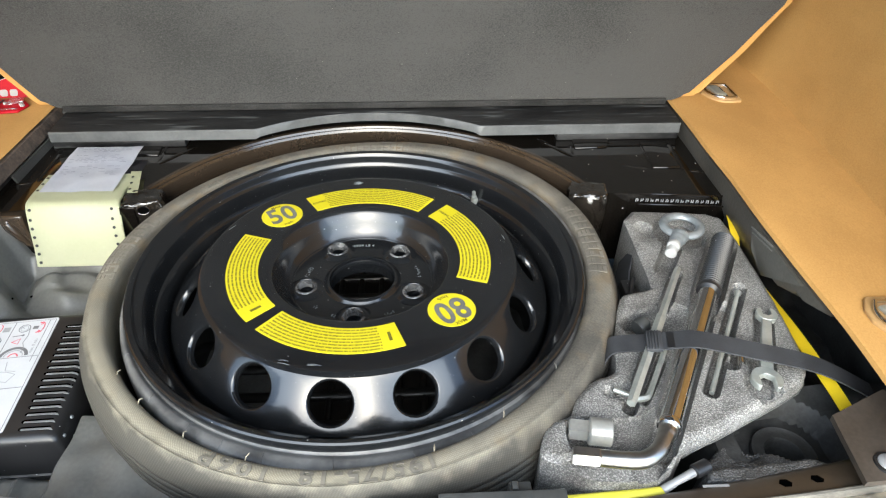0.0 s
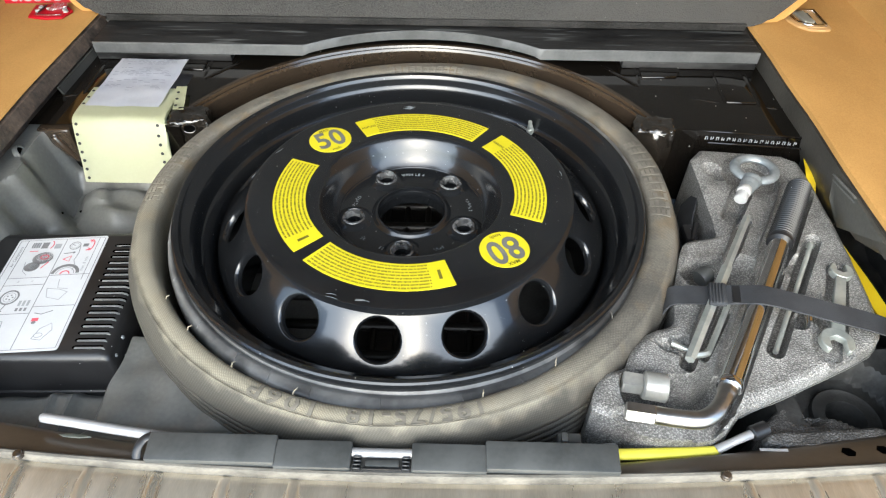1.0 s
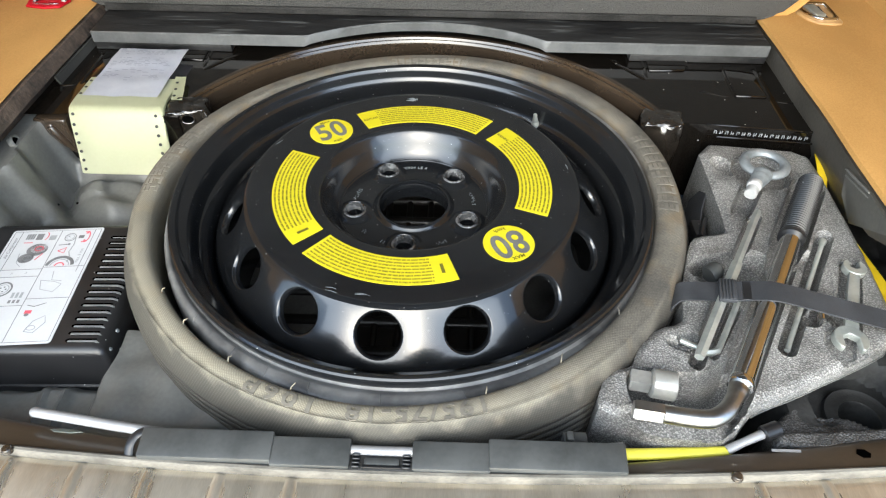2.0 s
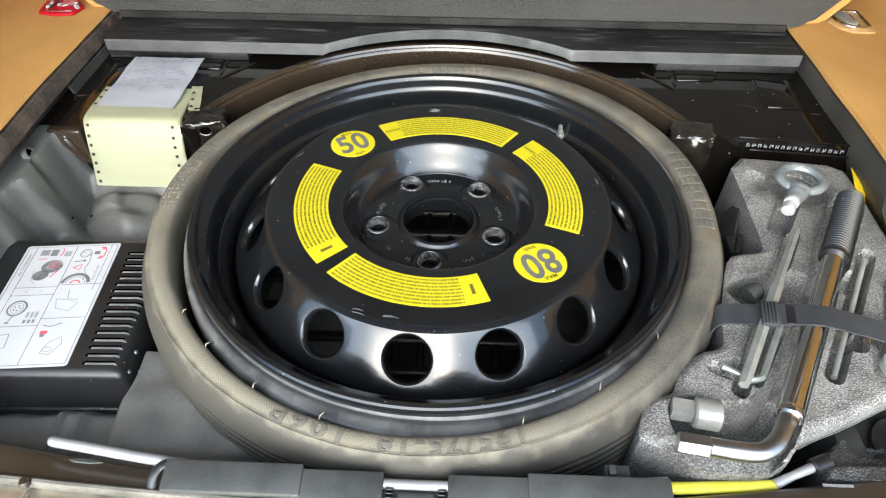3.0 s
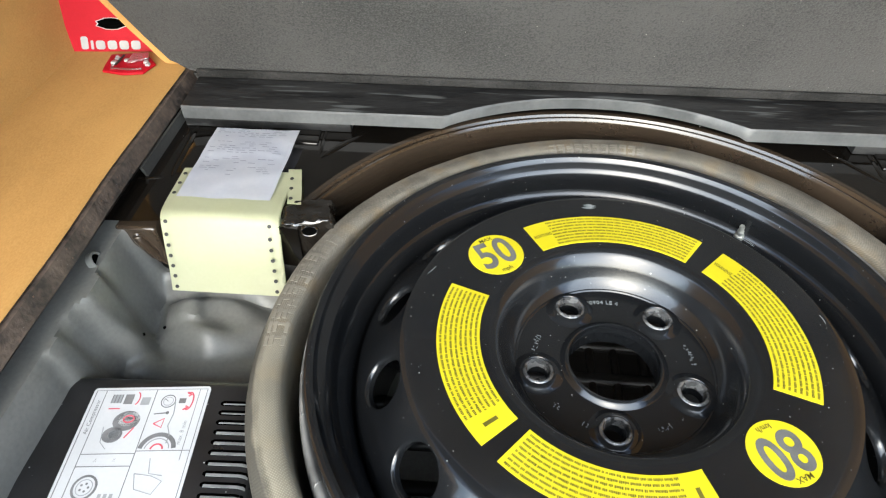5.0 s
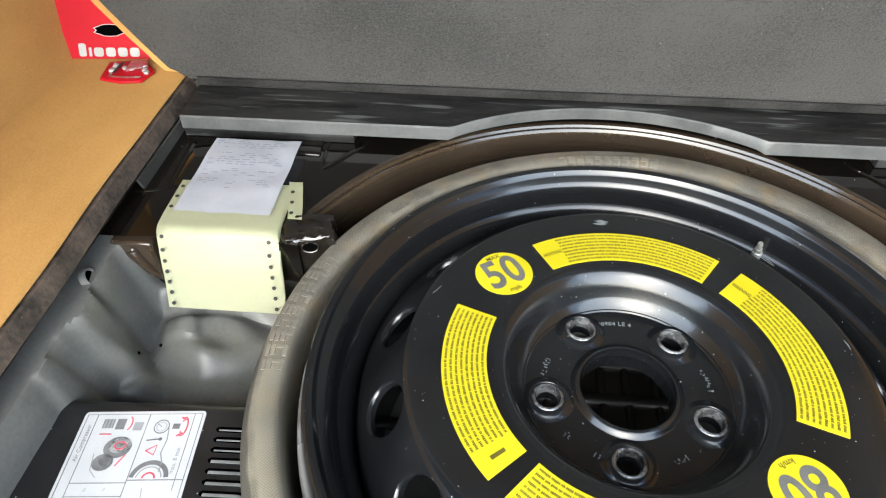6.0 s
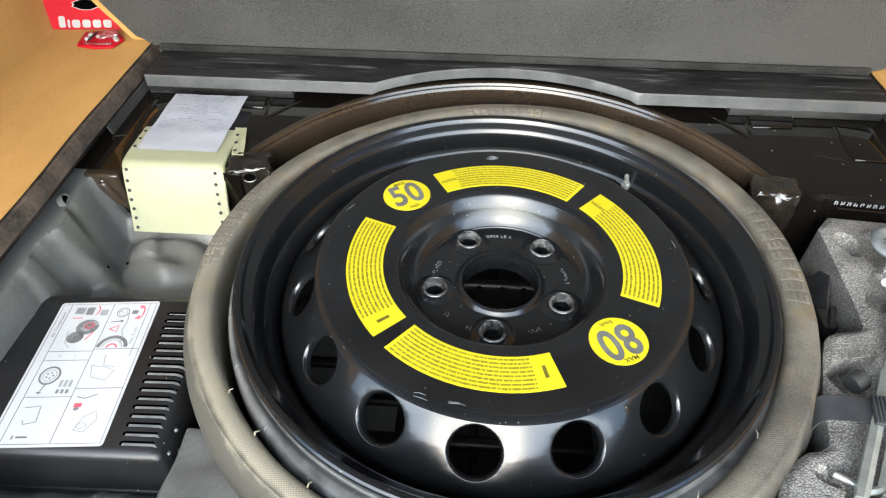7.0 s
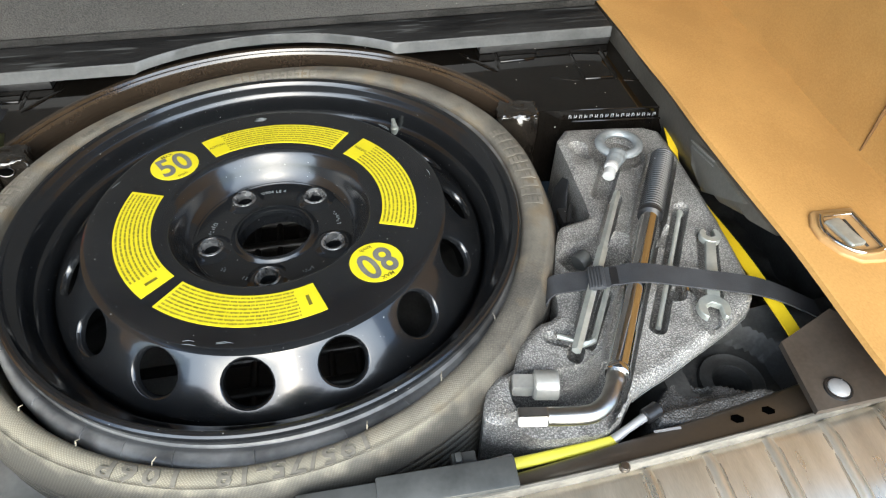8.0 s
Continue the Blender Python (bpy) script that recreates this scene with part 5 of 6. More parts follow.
# ---- papers on the rear panel ----
def paper_sheet(x0, x1, path, skew=0.0, wave=0.0, seed=0.0, n=14):
    """A thin curved sheet: path holds (y, z) from the far end on."""
    line = smooth_line([(0, y, z) for y, z in path], 8)
    bm = bmesh.new()
    rows = []
    for i, p in enumerate(line):
        t = i / (len(line) - 1)
        rows.append([bm.verts.new((x0 + (x1 - x0) * k / n + skew * t, p.y + wave * noise.noise(Vector((k * 0.3, t * 4, seed))), p.z + wave * noise.noise(Vector((k * 0.25, t * 5, seed + 7))))) for k in range(n + 1)])
    for a, b in zip(rows, rows[1:]):
        for k in range(n):
            bm.faces.new((a[k], a[k + 1], b[k + 1], b[k]))
    ret = bmesh.ops.solidify(bm, geom=list(bm.faces), thickness=0.0006)
    return bm


labels = thing("label_sheets", (-0.36, 0.115, 0.006), "pale yellow sheets of perforated label paper bent over the panel edge", "paper")
for k in range(4):
    g = 0.0011 * k
    part("label_sheet", paper_sheet(-0.418 + 0.002 * (k % 2), -0.3045 - 0.001 * (k % 3), [(0.178 - 0.002 * (k % 2), 0.007 + g), (0.15, 0.0075 + g), (0.122, 0.008 + g), (0.110 - g, 0.0055 + g), (0.1025 - g, -0.004), (0.0955 - g, -0.022), (0.088 - g, -0.045), (0.079 - g, -0.0665 + 0.0012 * k)], 0.004, 0.0006, k * 3.0), "paper", labels, "", 60)
part("paper_flap", paper_sheet(-0.312, -0.2985, [(0.182, 0.0105), (0.165, 0.0108), (0.148, 0.0108), (0.128, 0.0105)], 0.012, 0.0004, 9.0, 4), "paper", labels, "", 60)
hole_spots = []
fold = [(0.0055, 0.1085), (-0.004, 0.1010), (-0.022, 0.0940), (-0.045, 0.0865), (-0.0665, 0.0775)]
for k in range(7):
    z = 0.0030 - 0.0103 * k
    for (za, ya), (zb, yb) in zip(fold, fold[1:]):
        if zb <= z <= za:
            y, tilt = ya + (yb - ya) * (za - z) / (za - zb), math.degrees(math.atan2(za - zb, ya - yb))
    hole_spots += [(x + 0.0005 * k, y - 0.0042, z + 0.001, tilt) for x in (-0.4105, -0.3115)]
for y in (0.165, 0.15, 0.135):
    hole_spots += [(-0.412, y, 0.0122, 0), (-0.3040 + (0.165 - y) * 0.2, y, 0.0119, 0)]
for x, y, z, tilt in hole_spots:
    # Dark disc laid on the paper paints the shade of a punched hole.
    h = part("perforation", disc(0, 0, 0.0019, -0.0002, 0.0003, 12), "cavity", labels)
    h.data.transform(Matrix.Translation(ORIGIN[labels]))
    h.matrix_basis = Matrix.Translation(-ORIGIN[labels]) @ pose(x, y, z, tilt, 0, 0)

receipt = thing("receipt", (-0.353, 0.185, 0.0125), "crumpled white printed receipt lying on the label sheets", "receipt")
RECEIPT_LIFT = [(0.243, 0.0148), (0.215, 0.0155), (0.19, 0.0140), (0.16, 0.0142), (0.128, 0.0138)]
part("receipt_paper", paper_sheet(-0.4045, -0.3135, RECEIPT_LIFT, -0.0025, 0.0012, 21.0), "receipt", receipt, "", 60)


def receipt_bar(xa, xb, ya, yb):
    """A flat printed bar that follows the crumpled paper."""
    line = smooth_line([(0, y, z) for y, z in RECEIPT_LIFT], 8)
    rows = []
    bm = bmesh.new()
    for y in (ya, yb):
        i = min(range(len(line)), key=lambda q: abs(line[q].y - y))
        j = min(max(i + (1 if line[i].y > y else -1), 0), len(line) - 1)
        f = 0 if i == j else (y - line[i].y) / (line[j].y - line[i].y)
        t = (i + (j - i) * f) / (len(line) - 1)
        z = line[i].z + (line[j].z - line[i].z) * f
        row = []
        for q in range(7):
            x = xa + (xb - xa) * q / 6
            k = (x + 0.4045 + 0.0025 * t) / 0.091 * 14
            row.append(bm.verts.new((x, y, z + 0.0009 + 0.0012 * noise.noise(Vector((k * 0.25, t * 5, 28.0))))))
        rows.append(row)
    for q in range(6):
        bm.faces.new((rows[0][q], rows[0][q + 1], rows[1][q + 1], rows[1][q]))
    bmesh.ops.solidify(bm, geom=list(bm.faces), thickness=0.0001)
    return bm


rnd = random.Random(11)
for k in range(24):
    y = 0.2405 - 0.0034 * k
    if k in (5, 6, 13, 18):
        continue
    x = -0.400 + (0.03 if k % 5 == 3 else 0)
    while x < -0.330:
        w = rnd.uniform(0.002, 0.009)
        if rnd.random() < (0.75 if k < 14 else 0.4):
            part("printed_line", receipt_bar(x, min(x + w, -0.321), y - 0.0005, y + 0.0005), "print", receipt)
        x += w + rnd.uniform(0.001, 0.004)

# ---- tool tray on the right ----
def rounded(poly, cuts=2):
    """A closed outline with its corners cut round."""
    for k in range(cuts):
        out = []
        for (ax, ay), (bx, by) in zip(poly, poly[1:] + poly[:1]):
            out += [(ax * 0.75 + bx * 0.25, ay * 0.75 + by * 0.25), (ax * 0.25 + bx * 0.75, ay * 0.25 + by * 0.75)]
        poly = out
    return poly


TRAY = rounded([(0.327, 0.102), (0.390, 0.097), (0.452, 0.090), (0.454, 0.05), (0.453, 0.012), (0.450, -0.06), (0.444, -0.13), (0.439, -0.165), (0.428, -0.186), (0.403, -0.200), (0.370, -0.2165), (0.325, -0.2380), (0.288, -0.2535), (0.280, -0.262), (0.268, -0.277), (0.240, -0.284),
                (0.200, -0.2815), (0.187, -0.268), (0.163, -0.2620), (0.1635, -0.250), (0.172, -0.231), (0.1815, -0.2225), (0.1965, -0.2190), (0.1995, -0.212), (0.2066, -0.1972), (0.2275, -0.1765), (0.2475, -0.1725), (0.2535, -0.160), (0.2560, -0.1372), (0.2627, -0.1180), (0.2790, -0.0700), (0.290, -0.0575), (0.318, -0.0530), (0.323, -0.046), (0.325, 0.02)], 1)
BAY = rounded([(0.1905, -0.2290), (0.2010, -0.2222), (0.218, -0.2250), (0.236, -0.2280), (0.2555, -0.2262), (0.2690, -0.2180), (0.2800, -0.2120), (0.2905, -0.2250), (0.2870, -0.2420), (0.2700, -0.2570), (0.2520, -0.2650), (0.225, -0.2655), (0.198, -0.2625), (0.1895, -0.2530)], 1)
TOP = -0.0125
POCKETS = [((0.430, 0.022), (0.374, -0.074), 0.0165, 0.016), ((0.374, -0.074), (0.268, -0.252), 0.0135, 0.017), ((0.268, -0.252), (0.248, -0.274), 0.013, 0.012), ((0.248, -0.274), (0.190, -0.2705), 0.0125, 0.007),
           ((0.385, 0.045), (0.385, 0.047), 0.031, 0.008), ((0.366, 0.015), (0.344, -0.022), 0.0105, 0.014), ((0.345, 0.062), (0.35, 0.05), 0.011, 0.016),
           ((0.357, -0.028), (0.250, -0.216), 0.0062, 0.014), ((0.289, -0.108), (0.335, -0.098), 0.0185, 0.026), ((0.300, -0.155), (0.266, -0.207), 0.0045, 0.010), ((0.236, -0.194), (0.256, -0.204), 0.006, 0.010), ((0.246, -0.19), (0.262, -0.188), 0.005, 0.009),
           ((0.418, -0.056), (0.331, -0.199), 0.0072, 0.019), ((0.385, -0.1), (0.392, -0.09), 0.012, 0.012), ((0.424, -0.102), (0.384, -0.197), 0.0095, 0.010), ((0.383, -0.193), (0.384, -0.198), 0.017, 0.007), ((0.386, -0.15), (0.392, -0.165), 0.014, 0.02), ((0.363, -0.165), (0.368, -0.155), 0.009, 0.016)]


def tray_height(x, y):
    d = polygon_distance(x, y, TRAY)
    h = TOP - 0.004 * step01((d + 0.006) / 0.006)
    for a, b, r, depth in POCKETS:
        q = capsule_distance(x, y, a, b)
        h = min(h, TOP - depth * step01((r + 0.001 - q) / 0.0035))
    # deep bay for the socket and the bent arm
    h = min(h, TOP - 0.050 * step01((0.0020 - polygon_distance(x, y, BAY)) / 0.0070))
    h += 0.0006 * noise.noise(Vector((x * 60, y * 60, h * 60)))
    # upright outer sides; the sheet is thin along its slanting front
    low = -0.11 + 0.082 * step01((x - 0.279) / 0.006) * step01((-0.095 - y) / 0.02)
    return h + (low - h) * step01((d + 0.0004) / 0.0014)


def offset_line(poly, d, gap=0.0022):
    """The outline moved outwards by d, with a point every few millimetres."""
    pts = []
    for (ax, ay), (bx, by) in zip(poly, poly[1:] + poly[:1]):
        n = max(1, int(math.hypot(bx - ax, by - ay) / gap))
        pts += [Vector((ax + (bx - ax) * k / n, ay + (by - ay) * k / n)) for k in range(n)]
    turn = 1 if sum(a.x * b.y - b.x * a.y for a, b in zip(pts, pts[1:] + pts[:1])) > 0 else -1
    out = []
    for i, p in enumerate(pts):
        t = (pts[(i + 1) % len(pts)] - pts[i - 1]).normalized()
        out.append(p + turn * d * Vector((t.y, -t.x)))
    return out


def capsule_line(a, b, r, gap=0.0024):
    a, b = Vector(a), Vector(b)
    t = (b - a).normalized()
    n = max(6, int(math.pi * r / gap))
    m = max(1, int((b - a).length / gap))
    f = math.atan2(t.y, t.x)
    side = Vector((-t.y, t.x)) * r
    out = [b + r * Vector((math.cos(f + math.pi * (k / n - 0.5)), math.sin(f + math.pi * (k / n - 0.5)))) for k in range(n + 1)]
    out += [b.lerp(a, k / m) + side for k in range(1, m)]
    out += [a - r * Vector((math.cos(f + math.pi * (k / n - 0.5)), math.sin(f + math.pi * (k / n - 0.5)))) for k in range(n + 1)]
    return out + [a.lerp(b, k / m) - side for k in range(1, m)]


def tray_sheet():
    """The moulded sheet, its mesh lines laid along the edges of the tray and of every pocket."""
    points, lines = [], []
    curves = [offset_line(TRAY, d) for d in (-0.006, -0.003, -0.0004, 0.001)] + [offset_line(BAY, d) for d in (-0.0050, -0.0030, -0.0012, 0.0004, 0.0020)]
    for a, b, r, depth in POCKETS:
        curves += [capsule_line(a, b, max(r + d, 0.001)) for d in (-0.0025, -0.0008, 0.001)]
    for c in curves:
        k = len(points)
        points += c
        lines += [(k + i, k + (i + 1) % len(c)) for i in range(len(c))]
    for i in range(80):
        for j in range(103):
            x, y = 0.150 + 0.004 * i + 0.002 * (j % 2), -0.297 + 0.004 * j
            if polygon_distance(x, y, TRAY) < -0.001:
                points.append(Vector((x, y)))
    verts, _, faces = geometry.delaunay_2d_cdt(points, lines, [], 0, 1e-5)[:3]
    bm = bmesh.new()
    made = [bm.verts.new((v.x, v.y, tray_height(v.x, v.y))) for v in verts]
    for f in faces:
        if polygon_distance(sum(verts[i].x for i in f) / 3, sum(verts[i].y for i in f) / 3, TRAY) < 0.0009:
            bm.faces.new([made[i] for i in f])
    bmesh.ops.delete(bm, geom=[v for v in bm.verts if not v.link_faces], context="VERTS")
    return bm


tray = thing("tool_tray", (0.34, -0.1, -0.11), "dark grey bead foam tray with moulded pockets for tools", "tool tray")
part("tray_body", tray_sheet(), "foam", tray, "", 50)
part("side_strap", ribbon(smooth_line([(0.326, 0.045, -0.042), (0.313, 0.015, -0.044), (0.303, -0.012, -0.046), (0.302, -0.03, -0.052)], 5), 0.030, 0.0018, (0.55, 0.1, 0.83)), "webbing", tray, "dark webbing loop at the tray's side")
part("strap_clip", join(box(0.300, 0.313, -0.036, -0.012, -0.050, -0.034, 0.002), sweep([(0.306, -0.036, -0.036), (0.310, -0.024, -0.032), (0.316, -0.012, -0.034)], 0.0028, 10)), "black", tray, "black plastic strap clip")
flash = [(p.x, p.y, -0.0285 + 0.0012 * noise.noise(Vector((p.x * 60, p.y * 60, 3.0)))) for p in offset_line(TRAY, 0.0014) if p.x > 0.286 and p.y < -0.17]
part("moulding_flash", sweep(flash, 0.0006, 6), "liner", tray, "thin bright moulding seam")
BLOCK = rounded([(0.294, -0.290), (0.298, -0.264), (0.316, -0.243), (0.335, -0.230), (0.358, -0.235), (0.392, -0.249), (0.414, -0.262), (0.434, -0.278), (0.400, -0.290)], 1)


def block_height(x, y):
    h = -0.11 + 0.070 * step01(-polygon_distance(x, y, BLOCK) / 0.006)
    h += (0.014 * step01((-0.262 + 0.08 * (x - 0.36) - y) / 0.005) + 0.002 * noise.noise(Vector((x * 70, y * 70, 4.0)))) * step01(-polygon_distance(x, y, BLOCK) / 0.009)
    return h - 0.010 * step01(1.4 * (1 - math.hypot((x - 0.352) / 0.020, (y + 0.246) / 0.010)))


solo("foam_block", height_sheet(0.285, 0.445, -0.296, -0.222, 0.0020, block_height, -0.11), "black_foam", "dark grey foam block behind the sill", "foam block", smooth=80)
solo("black_plastic_ring", lathe([(0.0168, -0.1), (0.0168, -0.0612), (0.0176, -0.0602), (0.0225, -0.0604), (0.0276, -0.0598), (0.0286, -0.0590), (0.0294, -0.0602), (0.0296, -0.1)], 0.3985, -0.2345, 64), "cavity", "flat dark plastic ring beneath the foam tray", "ring")

# towing eye
eye = thing("towing_eye", (0.385, 0.045, -0.012), "grey cast towing eye with a white threaded plug, in the tray", "towing eye")
ez = 0.000
bm = bmesh.new()
n1 = 48
eye_rings = []
for i in range(n1):
    a = 2 * math.pi * i / n1
    ring = []
    for k in range(10):
        b = 2 * math.pi * k / 10
        w = 0.0052
        rx, ry = 0.0215 + (w + 0.0004) * math.cos(b), 0.0208 + (w + 0.0004) * math.cos(b)
        px, py = rx * math.cos(a), ry * math.sin(a)
        c, sn = math.cos(radians(10)), math.sin(radians(10))
        ring.append(bm.verts.new((0.3855 + px * c - py * sn, 0.0445 + px * sn + py * c, ez + 0.0046 * math.sin(b))))
    eye_rings.append(ring)
for i in range(n1):
    a, b = eye_rings[i], eye_rings[(i + 1) % n1]
    for k in range(10):
        bm.faces.new((a[k], a[(k + 1) % 10], b[(k + 1) % 10], b[k]))
part("eye_ring", bm, "cast", eye)
part("shank", sweep(smooth_line([(0.377, 0.026, ez), (0.371, 0.017, ez), (0.362, 0.006, ez)]), [0.011] * 3 + [0.0098] * 4 + [0.0085] * 3 + [0.008] * 3, 20, 0.8), "cast", eye)
part("plug_collar", sweep([(0.364, 0.009, ez), (0.3635, 0.008, ez), (0.3612, 0.004, ez), (0.3605, 0.003, ez)], [0.0070, 0.0076, 0.0076, 0.0070], 24), "offwhite", eye, "white plastic plug")
part("plug", sweep([(0.361, 0.004, ez - 0.002), (0.358, -0.0010, ez - 0.003), (0.3560, -0.0045, ez - 0.0034), (0.3555, -0.0053, ez - 0.0035)], [0.0062, 0.0066, 0.0066, 0.0058], 24), "offwhite", eye, "white plastic plug")

# wheel wrench
wrench = thing("wheel_wrench", (0.31, -0.15, -0.012), "chromed telescopic wheel wrench with a ribbed black grip", "wrench")
g0, g1 = Vector((0.4245, 0.0145, 0.002)), Vector((0.3725, -0.0745, 0.002))
pts, rad = [], []
for i in range(28):
    t = i / 27
    for dt, r in ((0.0, 0.0108), (0.3, 0.0124), (0.65, 0.0124), (0.9, 0.0108)):
        pts.append(g0 + (g1 - g0) * min((i + dt) / 28, 1.0))
        rad.append(r - (0.004 if i == 0 else 0))
part("grip", sweep([g0] + pts + [g1, g1 + (g1 - g0) * 0.04], [0.006] + rad + [0.0128, 0.0122], 24), "black", wrench, "ribbed black rubber grip", 25)
b0, b1 = g1, Vector((0.2715, -0.2475, 0.002))
part("outer_tube", sweep([b0, b0 + (b1 - b0) * 0.98, b1], [0.0094, 0.0094, 0.0088], 24), "chrome", wrench)
part("tube_collar", sweep([b0 + (b1 - b0) * 0.965, b0 + (b1 - b0) * 0.972, b0 + (b1 - b0) * 0.995, b1], [0.0096, 0.0104, 0.0104, 0.0096], 24), "chrome", wrench)
arm = smooth_line([b1, b1 + (b1 - b0) * 0.05, (0.2565, -0.2685, 0.001), (0.2435, -0.2755, 0.0), (0.228, -0.2755, 0.0), (0.2075, -0.2725, 0.0)], 7)
part("bent_arm", sweep(arm, [0.0080] * 6 + [0.0072] * (len(arm) - 6), 20), "satin", wrench, "satin steel bent arm")
part("hexagon_end", sweep([(0.2085, -0.2727, 0.0), (0.2065, -0.2723, 0.0), (0.187, -0.2695, 0.0), (0.1855, -0.2692, 0.0)], [0.0070, 0.0082, 0.0082, 0.0074], 6, 1.0, (0, 0.5, 0.866)), "satin", wrench, "", 20)

# loose tools
screwdriver = thing("screwdriver_blade", (0.30, -0.125, -0.012), "zinc steel reversible screwdriver rod with a cross handle", "screwdriver")
s0, s1 = Vector((0.3555, -0.031, -0.0035)), Vector((0.2495, -0.2165, -0.0035))
part("rod", sweep([s0, s0.lerp(s1, 0.03), s0.lerp(s1, 0.40), s0.lerp(s1, 0.42), s0.lerp(s1, 0.54), s0.lerp(s1, 0.56), s0.lerp(s1, 0.97), s1], [0.003, 0.0042, 0.0042, 0.0056, 0.0056, 0.0050, 0.0050, 0.0042], 6), "steel", screwdriver, "", 20)
part("side_pin", sweep([(0.2405, -0.1955, -0.009), (0.2545, -0.2030, -0.009)], 0.0026, 12), "steel", screwdriver)
hexkey = solo("hex_key", sweep(smooth_line([(0.3105, -0.135, -0.009), (0.300, -0.154, -0.009), (0.2735, -0.199, -0.009), (0.2685, -0.2055, -0.009), (0.2595, -0.2075, -0.009), (0.252, -0.2065, -0.009)], 5), 0.0029, 6), "steel", "small zinc steel hexagon key in the tray", "hex key", smooth=20)
knob = solo("rubber_knob", sweep([(0.2875, -0.1120, -0.016), (0.2883, -0.1115, -0.016), (0.2965, -0.1070, -0.013), (0.2975, -0.1065, -0.013)], [0.0070, 0.0088, 0.0088, 0.0074], 24), "cover_plastic", "black rubber knob in the tray", "knob")
bit = thing("bit_holder", (0.375, -0.13, -0.02), "slim steel rod in a narrow tray pocket", "tool rod")
part("rod", sweep([(0.4165, -0.0585, -0.017), (0.4145, -0.062, -0.017), (0.4135, -0.0635, -0.017), (0.333, -0.197, -0.017)], [0.0036, 0.0036, 0.0023, 0.0023], 12), "steel", bit)
part("sleeve", sweep([(0.3745, -0.128, -0.017), (0.365, -0.144, -0.017)], 0.0034, 12), "steel", bit)
spare_rod = solo("yellow_handled_driver", join(sweep([(0.382, -0.148, -0.02), (0.372, -0.176, -0.02)], 0.004, 12)), "chrome", "small chromed driver under the spanner", "driver")


def spanner():
    ob = thing("open_spanner", (0.405, -0.15, -0.014), "zinc steel double open-ended spanner strapped into the tray", "spanner")
    a, b = Vector((0.4245, -0.1045)), Vector((0.3855, -0.1905))
    d = (b - a).normalized()
    n = Vector((-d.y, d.x))

    def jaw(c, r, toward, mouth, deep):
        out = []
        f = math.atan2(toward.y, toward.x)
        for i in range(25):
            w = f + radians(38) + radians(284) * i / 24
            out.append((c.x + r * math.cos(w), c.y + r * math.sin(w)))
        t = Vector((math.cos(f), math.sin(f)))
        s = Vector((-t.y, t.x))
        out += [tuple(c + t * r * 0.72 - s * mouth), tuple(c - t * deep - s * mouth), tuple(c - t * (deep + mouth * 0.5)), tuple(c - t * deep + s * mouth), tuple(c + t * r * 0.72 + s * mouth)]
        return prism(out, -0.0125, -0.0055, 0.0006, 1)
    turn = Matrix.Rotation(radians(15), 2)
    part("shank", prism([tuple(a + d * 0.006 + n * 0.0046), tuple(a + d * 0.02 + n * 0.0048), tuple(b - d * 0.012 + n * 0.0060), tuple(b - d * 0.012 - n * 0.0060), tuple(a + d * 0.02 - n * 0.0048), tuple(a + d * 0.006 - n * 0.0046)], -0.0120, -0.006, 0.0012), "steel", ob)
    part("small_jaw", jaw(a, 0.0105, turn @ -d, 0.0042, 0.001), "steel", ob)
    part("large_jaw", jaw(b, 0.0142, turn @ d, 0.0066, 0.002), "steel", ob)


spanner()
socket = thing("socket", (0.205, -0.236, -0.022), "satin steel socket with a square drive, beside the wrench arm", "socket")
part("socket_body", sweep([(0.2275, -0.2395, -0.013), (0.2268, -0.2394, -0.013), (0.2095, -0.2365, -0.013), (0.208, -0.2362, -0.013)], [0.0110, 0.0120, 0.0120, 0.0104], 28), "nickel", socket)
part("square_drive", sweep([(0.2085, -0.2363, -0.013), (0.193, -0.2338, -0.013), (0.1915, -0.2335, -0.013)], [0.0088, 0.0088, 0.0080], 4), "nickel", socket, "", 20)

# strap across the tools
strap = thing("tool_strap", (0.35, -0.15, 0.0), "dark grey webbing strap with a buckle across the tools", "strap")
part("webbing", ribbon(smooth_line([(0.243, -0.146, -0.06), (0.2455, -0.142, -0.03), (0.2515, -0.1395, -0.012), (0.266, -0.1415, -0.006), (0.295, -0.1475, 0.0005)], 6), 0.022, 0.0016, (0.12, 1, 0)), "webbing", strap, "worn webbing")
part("webbing", ribbon(smooth_line([(0.290, -0.149, 0.0025), (0.309, -0.1520, 0.0080), (0.330, -0.1565, 0.0120), (0.38, -0.1665, 0.0055), (0.425, -0.1755, -0.001), (0.455, -0.183, -0.010), (0.49, -0.197, -0.024)], 8), 0.0225, 0.0016, (0.20, 1, 0)), "webbing", strap)
part("buckle", box(-0.0075, 0.0075, -0.0128, 0.0128, -0.0022, 0.0022, 0.001, 2, pose(0.290, -0.148, 0.0030, 0, -12, -12)), "webbing", strap, "ribbed dark grey buckle")
for k in range(5):
    part("buckle_rib", box(-0.0006, 0.0006, -0.012, 0.012, 0.0, 0.0034, 0.0003, 1, pose(0.2840 + 0.0025 * k, -0.1468 - 0.0005 * k, 0.0020 + 0.0005 * k, 0, -12, -12)), "webbing", strap)
part("buckle_slot", box(-0.0035, 0.0035, -0.0105, 0.0105, -0.0015, 0.0012, 0.0004, 1, pose(0.3045, -0.1518, 0.0068, 0, -10, -13)), "black", strap)

